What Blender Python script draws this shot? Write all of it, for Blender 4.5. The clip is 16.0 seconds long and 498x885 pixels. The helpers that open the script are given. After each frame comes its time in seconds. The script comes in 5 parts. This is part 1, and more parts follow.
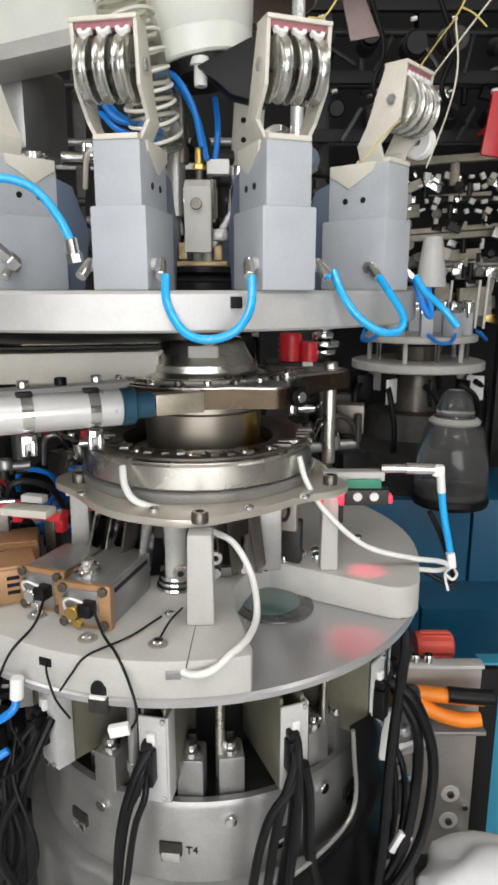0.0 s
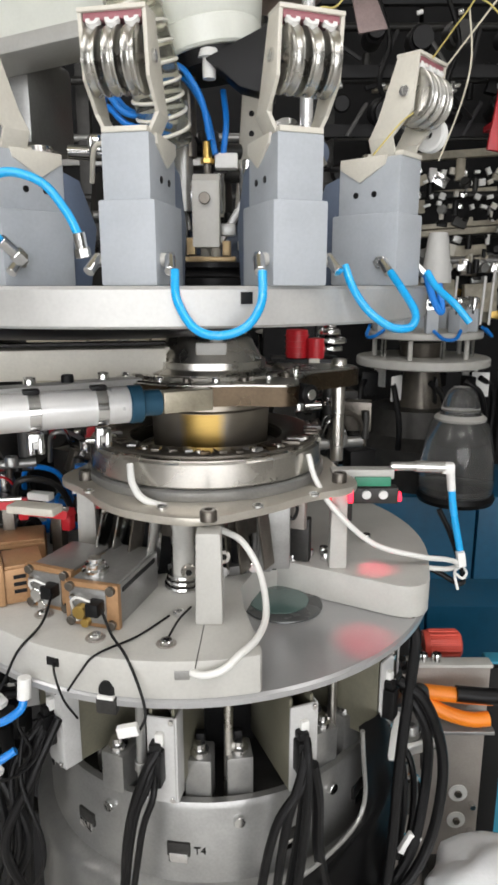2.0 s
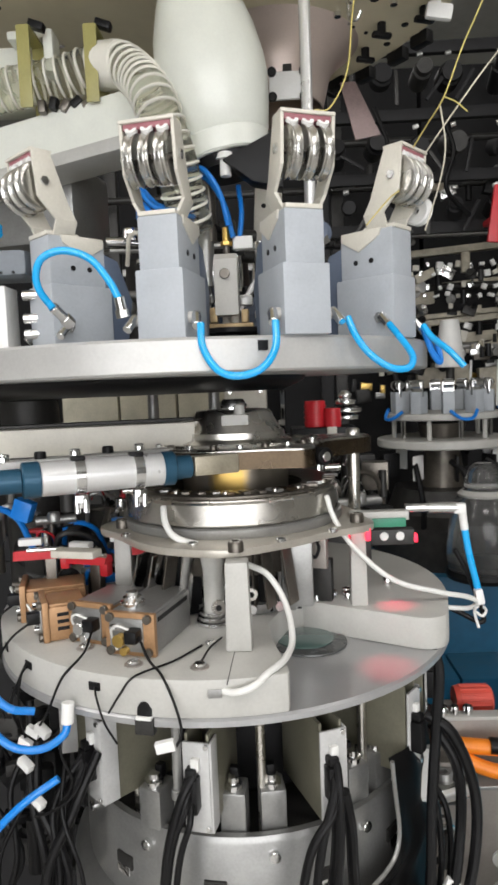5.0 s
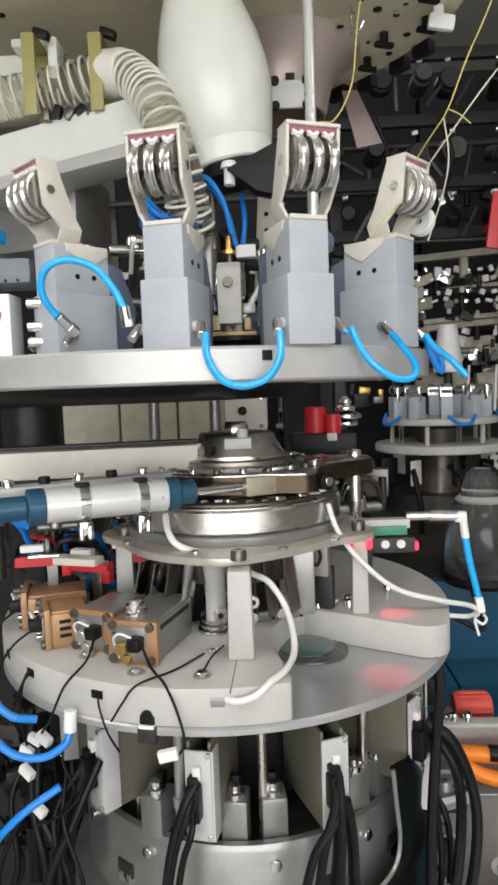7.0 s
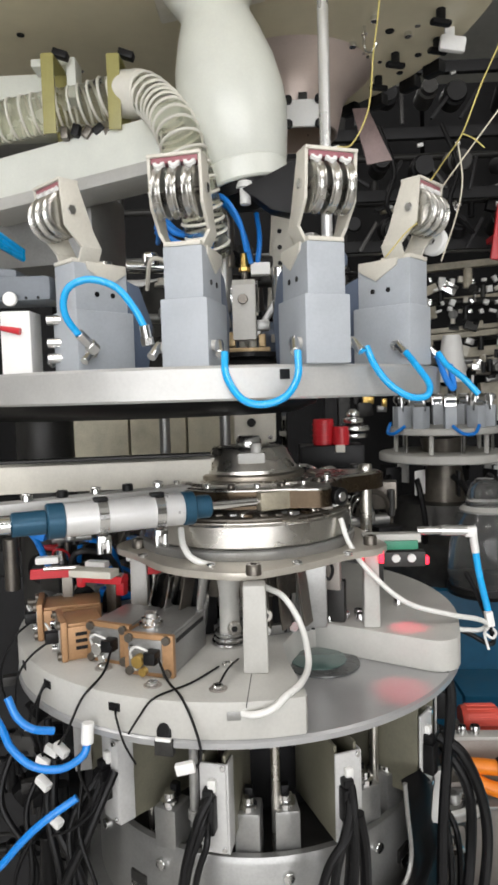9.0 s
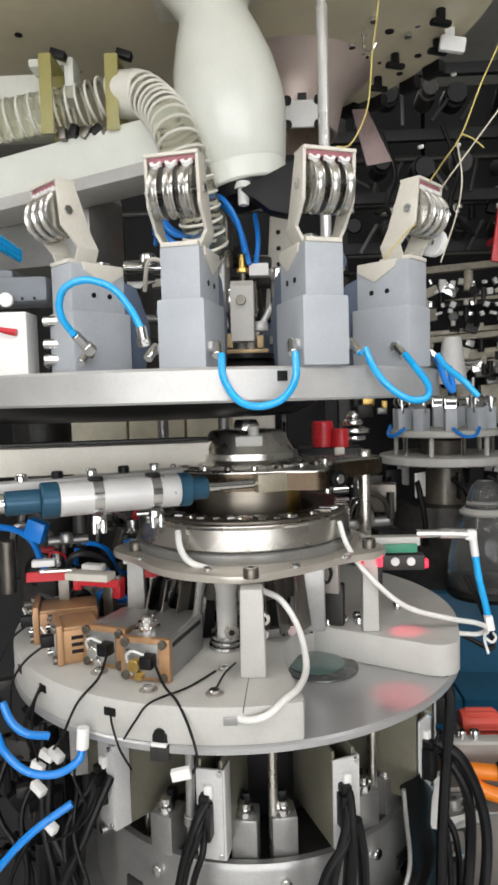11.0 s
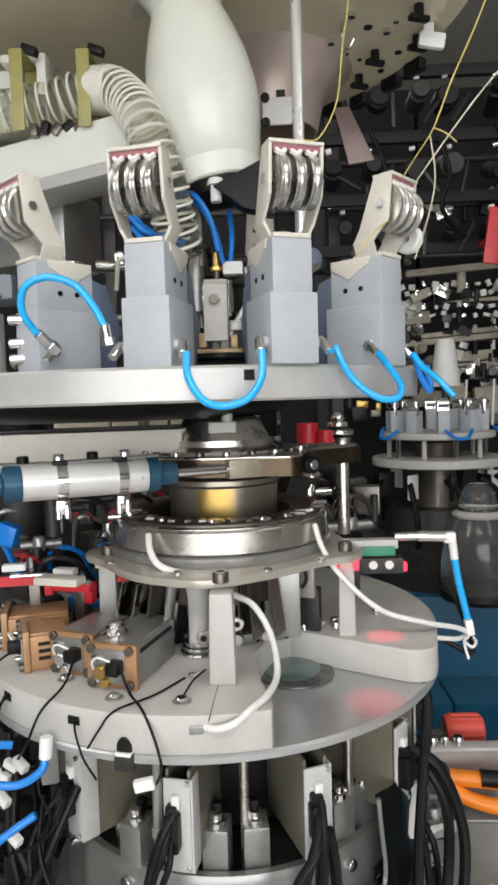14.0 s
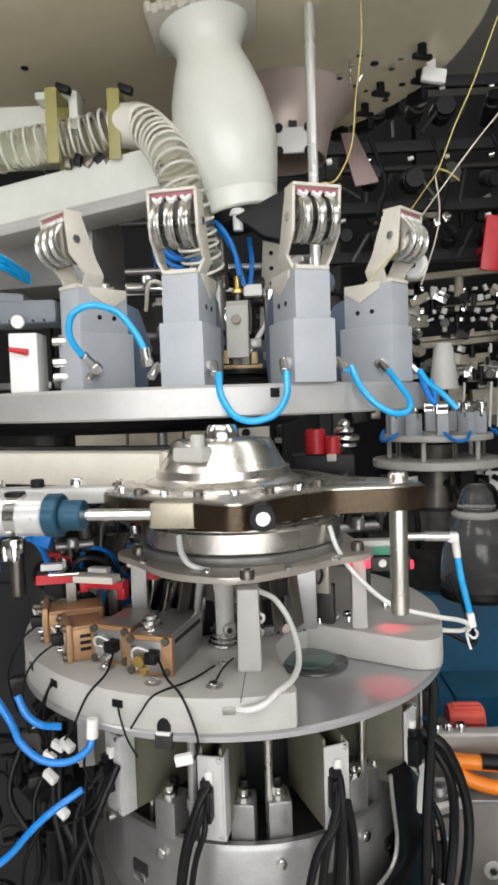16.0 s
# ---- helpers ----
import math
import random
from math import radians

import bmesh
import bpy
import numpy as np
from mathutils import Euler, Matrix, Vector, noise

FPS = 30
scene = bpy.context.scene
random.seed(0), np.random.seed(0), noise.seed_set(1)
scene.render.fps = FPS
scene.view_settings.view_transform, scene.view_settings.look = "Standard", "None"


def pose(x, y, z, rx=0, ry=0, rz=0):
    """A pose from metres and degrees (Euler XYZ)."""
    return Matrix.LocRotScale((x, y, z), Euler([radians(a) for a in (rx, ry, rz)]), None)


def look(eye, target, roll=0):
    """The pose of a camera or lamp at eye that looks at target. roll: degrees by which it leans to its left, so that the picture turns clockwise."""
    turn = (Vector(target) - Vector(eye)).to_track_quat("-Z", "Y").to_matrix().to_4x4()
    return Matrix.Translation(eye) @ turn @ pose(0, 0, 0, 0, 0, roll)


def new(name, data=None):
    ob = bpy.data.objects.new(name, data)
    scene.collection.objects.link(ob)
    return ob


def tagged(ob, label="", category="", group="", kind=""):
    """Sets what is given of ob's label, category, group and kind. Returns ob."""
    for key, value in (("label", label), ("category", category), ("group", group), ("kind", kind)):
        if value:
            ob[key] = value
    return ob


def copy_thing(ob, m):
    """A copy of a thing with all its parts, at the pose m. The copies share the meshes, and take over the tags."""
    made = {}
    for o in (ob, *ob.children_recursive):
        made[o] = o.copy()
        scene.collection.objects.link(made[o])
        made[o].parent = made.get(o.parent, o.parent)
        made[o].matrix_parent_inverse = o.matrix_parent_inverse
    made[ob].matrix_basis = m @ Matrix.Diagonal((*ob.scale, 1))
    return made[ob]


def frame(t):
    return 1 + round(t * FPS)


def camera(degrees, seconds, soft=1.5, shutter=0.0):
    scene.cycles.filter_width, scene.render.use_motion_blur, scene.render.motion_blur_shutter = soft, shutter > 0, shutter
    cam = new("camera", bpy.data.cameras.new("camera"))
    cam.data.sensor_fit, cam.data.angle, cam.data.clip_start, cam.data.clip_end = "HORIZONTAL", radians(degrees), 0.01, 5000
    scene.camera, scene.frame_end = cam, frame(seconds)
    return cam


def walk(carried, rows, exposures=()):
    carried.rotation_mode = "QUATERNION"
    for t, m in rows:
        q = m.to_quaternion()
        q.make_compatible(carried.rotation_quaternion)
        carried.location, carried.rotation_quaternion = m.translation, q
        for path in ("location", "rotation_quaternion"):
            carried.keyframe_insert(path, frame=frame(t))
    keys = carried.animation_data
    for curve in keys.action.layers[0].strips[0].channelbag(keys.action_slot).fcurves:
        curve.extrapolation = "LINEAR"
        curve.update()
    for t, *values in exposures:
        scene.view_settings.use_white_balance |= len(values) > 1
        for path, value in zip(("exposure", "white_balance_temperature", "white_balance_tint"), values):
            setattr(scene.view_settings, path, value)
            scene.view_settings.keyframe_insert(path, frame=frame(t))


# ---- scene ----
cam = camera(41.1, 16.0, soft=3.0, shutter=0.4)
METRES, EYE, TILT, LEAN, TURN = 0.33, 1.30, -13.0, 0.0, 0.0
ROWS = [
    (0.0, 0.0, 0.0, 0.0, 0.0, 0.0, -0.0),
    (0.5, -0.0038, 0.0231, 0.0043, 0.15, -0.29, -0.0),
    (1.0, -0.0175, 0.0175, 0.0006, 0.38, -0.34, -0.05),
    (1.5, -0.0224, 0.0204, 0.0024, 0.27, -0.27, -0.13),
    (2.0, -0.0161, 0.0209, 0.0023, 0.26, -0.29, -0.03),
    (2.5, -0.0111, 0.0302, -0.0013, 0.61, 0.24, 0.23),
    (3.0, 0.0225, 0.0271, -0.0496, 1.57, 3.65, 0.05),
    (3.5, 0.0741, 0.0142, -0.1094, 3.86, 8.06, -0.03),
    (4.0, 0.0918, -0.0523, -0.1766, 3.26, 8.67, 1.28),
    (4.5, 0.0418, -0.1339, -0.1732, 2.57, 8.36, 1.58),
    (5.0, -0.0037, -0.1541, -0.171, 2.62, 8.2, 1.77),
    (7.5, -0.0316, -0.1701, -0.144, 2.24, 8.51, 1.47),
    (8.0, -0.0457, -0.1792, -0.1329, 2.37, 8.57, 1.16),
    (8.5, -0.0446, -0.1867, -0.1289, 2.26, 8.61, 1.2),
    (9.0, -0.0603, -0.1992, -0.1304, 2.36, 8.97, 1.16),
    (11.5, -0.045, -0.1804, -0.1268, 2.42, 9.24, 1.01),
    (12.0, -0.01, -0.1705, -0.1471, 2.54, 9.59, 0.8),
    (12.5, 0.0414, -0.1391, -0.1555, 2.09, 9.35, 1.07),
    (13.0, 0.0527, -0.1205, -0.1409, 2.04, 9.37, 0.96),
    (13.5, 0.0408, -0.1235, -0.1294, 2.17, 9.35, 0.93),
    (14.0, 0.0262, -0.1363, -0.1283, 2.28, 9.42, 1.22),
    (14.5, 0.0122, -0.1451, -0.1249, 2.44, 9.64, 1.24),
    (15.0, 0.0153, -0.1428, -0.1262, 2.28, 9.6, 1.24),
    (15.5, 0.0043, -0.146, -0.1249, 2.77, 9.37, 0.97),
    (16.0, -0.0457, -0.3334, -0.1293, 2.08, 9.45, 1.47),
]
walk(cam, [(t, pose(0, 0, EYE, TILT, LEAN, TURN) @ pose(METRES * x, METRES * y, METRES * z, 90 + pitch, roll, yaw)) for t, x, y, z, yaw, pitch, roll in ROWS])

# ---------------------------------------------------------------- light
world = bpy.data.worlds.new("world")
scene.world = world
world.use_nodes = True
world.node_tree.nodes["Background"].inputs[0].default_value = (0.80, 0.90, 1.0, 1)
world.node_tree.nodes["Background"].inputs[1].default_value = 0.10


def area_lamp(name, eye, target, sx, sy, watts, colour=(1.0, 0.955, 0.93)):
    data = bpy.data.lights.new(name, "AREA")
    data.shape, data.size, data.size_y, data.energy, data.color = "RECTANGLE", sx, sy, watts, colour
    ob = new(name, data)
    ob.matrix_world = look(eye, target)
    return tagged(ob, "unseen lamp lighting the factory hall", "ceiling light", kind="structure")


# fluorescent ceiling lights of the hall, out of view
area_lamp("ceiling_light", (-0.4, -1.5, 3.3), (-0.05, 0.6, 1.1), 2.6, 0.5, 34)
area_lamp("ceiling_light", (2.0, -0.4, 3.3), (0.2, 0.7, 1.1), 0.5, 2.6, 22)
area_lamp("ceiling_light", (-2.0, 0.2, 3.3), (-0.2, 0.8, 1.2), 0.5, 2.6, 27)
area_lamp("ceiling_light", (0.6, 4.4, 3.4), (0.6, 4.4, 0.0), 2.4, 0.5, 9)
# fill lamp added behind the camera to lift undersides; no window is known there
area_lamp("window_light", (0.1, -3.8, 1.55), (0.0, 0.7, 1.35), 5.2, 2.3, 120, (1.0, 0.965, 0.965))

# ---------------------------------------------------------------- materials


def material(name, colour, rough=0.5, metal=0.0, scale=60.0, vary=0.10, bump=0.05, stain=0.12, clear=0.0, aniso=0.0, spread=1.0):
    m = bpy.data.materials.new(name)
    m.use_nodes = True
    nt = m.node_tree
    b = nt.nodes["Principled BSDF"]
    tex = nt.nodes.new("ShaderNodeTexCoord")
    fine = nt.nodes.new("ShaderNodeTexNoise")
    fine.inputs["Scale"].default_value, fine.inputs["Detail"].default_value = scale * 6, 4
    broad = nt.nodes.new("ShaderNodeTexNoise")
    broad.inputs["Scale"].default_value, broad.inputs["Detail"].default_value = scale * 0.5, 5
    nt.links.new(tex.outputs["Object"], fine.inputs["Vector"])
    nt.links.new(tex.outputs["Object"], broad.inputs["Vector"])
    ramp = nt.nodes.new("ShaderNodeValToRGB")
    dark = [c * (1 - vary * 2 - stain) for c in colour]
    lite = [min(1.0, c * (1 + vary)) for c in colour]
    ramp.color_ramp.elements[0].color, ramp.color_ramp.elements[1].color = (*dark, 1), (*lite, 1)
    ramp.color_ramp.elements[0].position, ramp.color_ramp.elements[1].position = 0.25, 0.62
    mix = nt.nodes.new("ShaderNodeMath")
    mix.operation = "MULTIPLY_ADD"
    mix.inputs[1].default_value = 0.35
    scaled = nt.nodes.new("ShaderNodeMath")
    scaled.operation = "MULTIPLY"
    scaled.inputs[1].default_value = 0.65
    nt.links.new(broad.outputs["Fac"], scaled.inputs[0])
    nt.links.new(fine.outputs["Fac"], mix.inputs[0])
    nt.links.new(scaled.outputs[0], mix.inputs[2])
    nt.links.new(mix.outputs[0], ramp.inputs["Fac"])
    nt.links.new(ramp.outputs["Color"], b.inputs["Base Color"])
    rr = nt.nodes.new("ShaderNodeMapRange")
    rr.inputs["To Min"].default_value, rr.inputs["To Max"].default_value = max(0.03, rough - 0.10 * spread), min(1.0, rough + 0.12 * spread)
    nt.links.new(broad.outputs["Fac"], rr.inputs["Value"])
    nt.links.new(rr.outputs["Result"], b.inputs["Roughness"])
    b.inputs["Metallic"].default_value = metal
    b.inputs["Coat Weight"].default_value = clear
    b.inputs["Anisotropic"].default_value = aniso
    if bump:
        bp = nt.nodes.new("ShaderNodeBump")
        bp.inputs["Strength"].default_value, bp.inputs["Distance"].default_value = bump, 0.001
        nt.links.new(fine.outputs["Fac"], bp.inputs["Height"])
        nt.links.new(bp.outputs["Normal"], b.inputs["Normal"])
    return m


def glowing(name, colour, strength):
    m = material(name, colour, 0.4)
    b = m.node_tree.nodes["Principled BSDF"]
    b.inputs["Emission Color"].default_value, b.inputs["Emission Strength"].default_value = (*colour, 1), strength
    return m


def see_through(name, colour, rough=0.05, ior=1.45):
    m = material(name, colour, rough, bump=0, vary=0.02, stain=0.02)
    b = m.node_tree.nodes["Principled BSDF"]
    b.inputs["Transmission Weight"].default_value, b.inputs["IOR"].default_value = 0.95, ior
    return m


GREY_PAINT = material("grey_paint", (0.50, 0.495, 0.465), 0.42, vary=0.04, stain=0.05)
PLATE_STEEL = material("plate_steel", (0.45, 0.455, 0.46), 0.29, 0.5, vary=0.03, stain=0.02, bump=0.0, spread=0.1)
RIM_ALU = material("rim_aluminium", (0.53, 0.53, 0.515), 0.44, 0.4, vary=0.04, stain=0.05)
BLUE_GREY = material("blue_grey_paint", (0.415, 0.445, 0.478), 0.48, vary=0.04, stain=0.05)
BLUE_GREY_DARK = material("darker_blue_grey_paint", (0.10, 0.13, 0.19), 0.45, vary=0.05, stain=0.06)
CREAM = material("cream_paint", (0.64, 0.615, 0.54), 0.45, vary=0.04, stain=0.06)
WHITE_CASE = material("white_green_paint", (0.80, 0.82, 0.75), 0.32, vary=0.02, stain=0.03, clear=0.3)
CHROME = material("chrome", (0.78, 0.78, 0.78), 0.14, 1.0, vary=0.03, stain=0.05, bump=0.02)
PULLEY = material("pulley_steel", (0.62, 0.61, 0.58), 0.26, 1.0, vary=0.05, stain=0.08)
STEEL = material("turned_steel", (0.70, 0.675, 0.63), 0.27, 1.0, vary=0.05, stain=0.08)
DARK_STEEL = material("oiled_dark_steel", (0.16, 0.145, 0.125), 0.34, 0.8, vary=0.12, stain=0.15)
BRONZE_STEEL = material("browned_steel", (0.085, 0.062, 0.040), 0.28, 0.85, vary=0.10, stain=0.14)
BRASS = material("brass", (0.62, 0.42, 0.13), 0.30, 1.0, vary=0.06, stain=0.1)
COPPER_PAINT = material("copper_paint", (0.43, 0.25, 0.125), 0.42, 0.35, vary=0.08, stain=0.14)
BLACK_PLASTIC = material("black_plastic", (0.006, 0.006, 0.0065), 0.42, vary=0.1, stain=0.1)
BLACK_CABLE = material("black_cable", (0.0045, 0.0045, 0.005), 0.42, vary=0.1, stain=0.1, bump=0.02)
BLACK_RUBBER = material("black_rubber", (0.007, 0.007, 0.0075), 0.36, vary=0.15, stain=0.2)
WARM_PLATE = material("warm_grey_plate", (0.36, 0.33, 0.30), 0.42, 0.3, vary=0.05, stain=0.1)
WHITE_PLASTIC = material("white_plastic", (0.80, 0.80, 0.78), 0.40, vary=0.02, stain=0.04)
CLEAR_WHITE = material("milky_tube", (0.78, 0.78, 0.75), 0.28, vary=0.02, stain=0.03)
BLUE_TUBE = material("blue_tube", (0.008, 0.40, 0.86), 0.26, vary=0.03, stain=0.03, bump=0.0, clear=0.4)
DEEP_BLUE_TUBE = material("deep_blue_tube", (0.008, 0.20, 0.68), 0.3, vary=0.03, stain=0.05, bump=0.0)
RED_PAINT = material("red_paint", (0.55, 0.02, 0.03), 0.35, vary=0.06, stain=0.08)
RED_PLASTIC = material("red_plastic", (0.72, 0.09, 0.06), 0.4, vary=0.04, stain=0.06)
PINK_STRIP = material("pink_strip", (0.34, 0.13, 0.15), 0.5, vary=0.08, stain=0.1)
ORANGE = material("orange_plastic", (0.90, 0.25, 0.015), 0.38, vary=0.03, stain=0.05)
OLIVE = material("olive_paint", (0.70, 0.64, 0.47), 0.22, scale=8, vary=0.03, stain=0.04)
OLIVE_PANEL = material("olive_zinc_panel", (0.21, 0.20, 0.15), 0.34, 0.35, vary=0.06, stain=0.1)
CABINET_BLUE = material("cabinet_blue", (0.010, 0.115, 0.23), 0.42, vary=0.05, stain=0.08)
CABINET_LIGHT_BLUE = material("cabinet_light_blue", (0.035, 0.30, 0.46), 0.42, vary=0.04, stain=0.06)
CAST_GREY = material("cast_grey", (0.33, 0.33, 0.32), 0.33, 0.65, vary=0.06, stain=0.1)
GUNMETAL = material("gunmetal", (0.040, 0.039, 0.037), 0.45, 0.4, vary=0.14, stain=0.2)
TEAL_GLASS = material("teal_glass", (0.085, 0.14, 0.13), 0.08, vary=0.05, stain=0.08, clear=0.6)
GREEN_BOARD = material("green_circuit_board", (0.03, 0.22, 0.13), 0.4, vary=0.12, stain=0.12)
YELLOW_YARN = material("yellow_yarn", (0.60, 0.50, 0.16), 0.8)
PALE_YARN = material("pale_yarn", (0.66, 0.62, 0.50), 0.8)
HOSE_CLEAR = see_through("clear_hose", (0.80, 0.80, 0.70), 0.25, 1.12)
HOSE_RIB = material("hose_rib", (0.82, 0.80, 0.72), 0.35, vary=0.03, stain=0.03)
OLIVE_STRAP = material("olive_strap", (0.36, 0.33, 0.12), 0.4, vary=0.05, stain=0.06)
CLEAR_PLASTIC = see_through("smoky_clear_plastic", (0.90, 0.91, 0.91), 0.03, 1.40)
RED_LED = glowing("red_led", (0.9, 0.02, 0.05), 2.6)
# near-black base colour for background bodies and the inner column
NEAR_BLACK = material("near_black", (0.014, 0.014, 0.015), 0.6, vary=0.1, stain=0.2)
MID_BLUE_TUBE = material("mid_blue_tube", (0.006, 0.22, 0.70), 0.28, vary=0.03, stain=0.05, bump=0.0, clear=0.3)
for m in (BLACK_CABLE, BLACK_PLASTIC, BLACK_RUBBER, NEAR_BLACK):
    m.node_tree.nodes["Principled BSDF"].inputs["Specular IOR Level"].default_value = 0.25
PANEL_WHITE = material("dull_white_plate", (0.56, 0.56, 0.55), 0.42, 0.1, vary=0.04, stain=0.1)
FLOOR_MAT = material("painted_concrete", (0.60, 0.585, 0.55), 0.45, scale=3, vary=0.1, stain=0.15)
WALL_MAT = material("hall_wall_paint", (0.5, 0.5, 0.46), 0.7, scale=3, vary=0.06, stain=0.1)
CLOTH = material("white_cloth", (0.82, 0.83, 0.84), 0.8, vary=0.02, stain=0.03, bump=0.2)

# ---------------------------------------------------------------- builders


def thing(name, label, category, base=(0, 0, 0), rz=0, group="", kind=""):
    ob = new(name)
    ob.empty_display_size = 0.02
    ob.matrix_basis = pose(*base, 0, 0, rz)
    return tagged(ob, label, category, group, kind)


def part(name, bm, mat, parent, label="", smooth=True, world_space=True):
    """Links a bmesh as one mesh; given in world space it is brought into its parent's space."""
    mesh = bpy.data.meshes.new(name)
    if world_space and parent is not None:
        chain = parent.matrix_basis.copy()
        up = parent.parent
        while up is not None:
            chain = up.matrix_basis @ chain
            up = up.parent
        bm.transform(chain.inverted())
    bmesh.ops.recalc_face_normals(bm, faces=bm.faces)
    bm.to_mesh(mesh)
    bm.free()
    mesh.materials.append(mat)
    if smooth:
        mesh.shade_smooth()
        mesh.set_sharp_from_angle(angle=radians(34))
    ob = new(name, mesh)
    ob.parent = parent
    return tagged(ob, label)


def setting(name, bm, mat, label, category):
    ob = part(name, bm, mat, None)
    return tagged(ob, label, category, kind="structure")


def single(name, bm, mat, label, category, group="", kind=""):
    return tagged(part(name, bm, mat, None), label, category, group, kind)


def box(x, y, z, sx, sy, sz, bevel=0.0, rz=0.0, rx=0.0, ry=0.0, bm=None):
    """A box of full sizes sx, sy, sz round (x, y, z)."""
    b = bmesh.new()
    bmesh.ops.create_cube(b, size=1, matrix=Matrix.Diagonal((sx, sy, sz, 1)))
    if bevel:
        bmesh.ops.bevel(b, geom=b.edges[:], offset=bevel, segments=2, profile=0.6, affect="EDGES")
    b.transform(pose(x, y, z, rx, ry, rz))
    return join(bm, b)


def join(bm, b):
    if bm is None:
        return b
    mesh = bpy.data.meshes.new("tmp")
    b.to_mesh(mesh)
    b.free()
    bm.from_mesh(mesh)
    bpy.data.meshes.remove(mesh)
    return bm


def lathe(profile, seg=48, m=None, bm=None, closed=False):
    """Turns a list of (radius, height) round the z axis; m places it."""
    b = bmesh.new()
    rings = []
    for r, z in profile:
        if r < 1e-6:
            rings.append([b.verts.new((0, 0, z))])
        else:
            rings.append([b.verts.new((r * math.cos(2 * math.pi * i / seg), r * math.sin(2 * math.pi * i / seg), z)) for i in range(seg)])
    pairs = list(zip(rings, rings[1:]))
    if closed:
        pairs.append((rings[-1], rings[0]))
    for lo, hi in pairs:
        for i in range(seg):
            j = (i + 1) % seg
            if len(lo) == 1 and len(hi) == 1:
                continue
            if len(lo) == 1:
                b.faces.new((lo[0], hi[i], hi[j]))
            elif len(hi) == 1:
                b.faces.new((lo[i], lo[j], hi[0]))
            else:
                b.faces.new((lo[i], lo[j], hi[j], hi[i]))
    if m is not None:
        b.transform(m)
    return join(bm, b)


def rod(p, q, r, r2=None, seg=16, cham=0.08, bm=None):
    """A capped round bar from p to q, its ends slightly rounded."""
    p, q = Vector(p), Vector(q)
    r2 = r if r2 is None else r2
    n = (q - p).length
    c = min(cham * r, n * 0.3)
    m = Matrix.Translation(p) @ (q - p).to_track_quat("Z", "Y").to_matrix().to_4x4()
    return lathe([(0, 0), (r - c, 0), (r, c), (r2, n - c), (r2 - c, n), (0, n)], seg, m, bm)


def spline(points, n=8):
    """Points along a smooth curve through those given."""
    pts = [Vector(p) for p in points]
    pts = [2 * pts[0] - pts[1], *pts, 2 * pts[-1] - pts[-2]]
    out = []
    for a, b, c, d in zip(pts, pts[1:], pts[2:], pts[3:]):
        for i in range(n):
            t = i / n
            out.append(0.5 * (2 * b + (c - a) * t + (2 * a - 5 * b + 4 * c - d) * t * t + (3 * b - a - 3 * c + d) * t ** 3))
    out.append(pts[-2])
    return out


def tube(points, r, seg=10, n=8, bm=None, ribs=None):
    """A round tube along a smooth curve; ribs gives a radius for each step."""
    path = spline(points, n)
    b = bmesh.new()
    rings, up = [], None
    for i, p in enumerate(path):
        d = (path[min(i + 1, len(path) - 1)] - path[max(i - 1, 0)]).normalized()
        if up is None:
            up = d.orthogonal().normalized()
        up = (up - d * up.dot(d)).normalized()
        side = d.cross(up)
        rad = r if ribs is None else ribs(i)
        rings.append([b.verts.new(p + rad * (math.cos(2 * math.pi * k / seg) * up + math.sin(2 * math.pi * k / seg) * side)) for k in range(seg)])
    for lo, hi in zip(rings, rings[1:]):
        for k in range(seg):
            b.faces.new((lo[k], lo[(k + 1) % seg], hi[(k + 1) % seg], hi[k]))
    b.faces.new(rings[0][::-1])
    b.faces.new(rings[-1])
    return join(bm, b)


def slab(outline, z0, z1, bevel=0.0, bm=None):
    """A flat plate of the given outline between two heights."""
    b = bmesh.new()
    face = b.faces.new([b.verts.new((x, y, z0)) for x, y in outline])
    res = bmesh.ops.extrude_face_region(b, geom=[face])
    bmesh.ops.translate(b, vec=(0, 0, z1 - z0), verts=[v for v in res["geom"] if isinstance(v, bmesh.types.BMVert)])
    if bevel:
        edges = [e for e in b.edges if abs(e.verts[0].co.z - e.verts[1].co.z) < 1e-6]
        bmesh.ops.bevel(b, geom=edges, offset=bevel, segments=2, profile=0.6, affect="EDGES")
    return join(bm, b)


def prism(outline, x0, x1, bevel=0.0, m=None, bm=None):
    """A plate of an outline in y and z, from x0 to x1."""
    b = slab([(y, z) for y, z in outline], x0, x1, bevel)
    b.transform(Matrix(((0, 0, 1, 0), (1, 0, 0, 0), (0, 1, 0, 0), (0, 0, 0, 1))))
    if m is not None:
        b.transform(m)
    return join(bm, b)


def bolt(x, y, z, r=0.005, h=0.005, bm=None):
    """A socket-head bolt standing upright, its base at z."""
    return lathe([(0, 0), (r, 0), (r, h * 0.8), (r * 0.85, h), (r * 0.5, h), (r * 0.5, h * 0.5), (0, h * 0.5)], 14, pose(x, y, z), bm)


def polar(c, r, deg):
    return (c[0] + r * math.cos(radians(deg)), c[1] + r * math.sin(radians(deg)))


AXIS = (-0.050, 0.710)
TABLE = (-0.068, 0.728)
UPPER = (-0.045, 0.715)

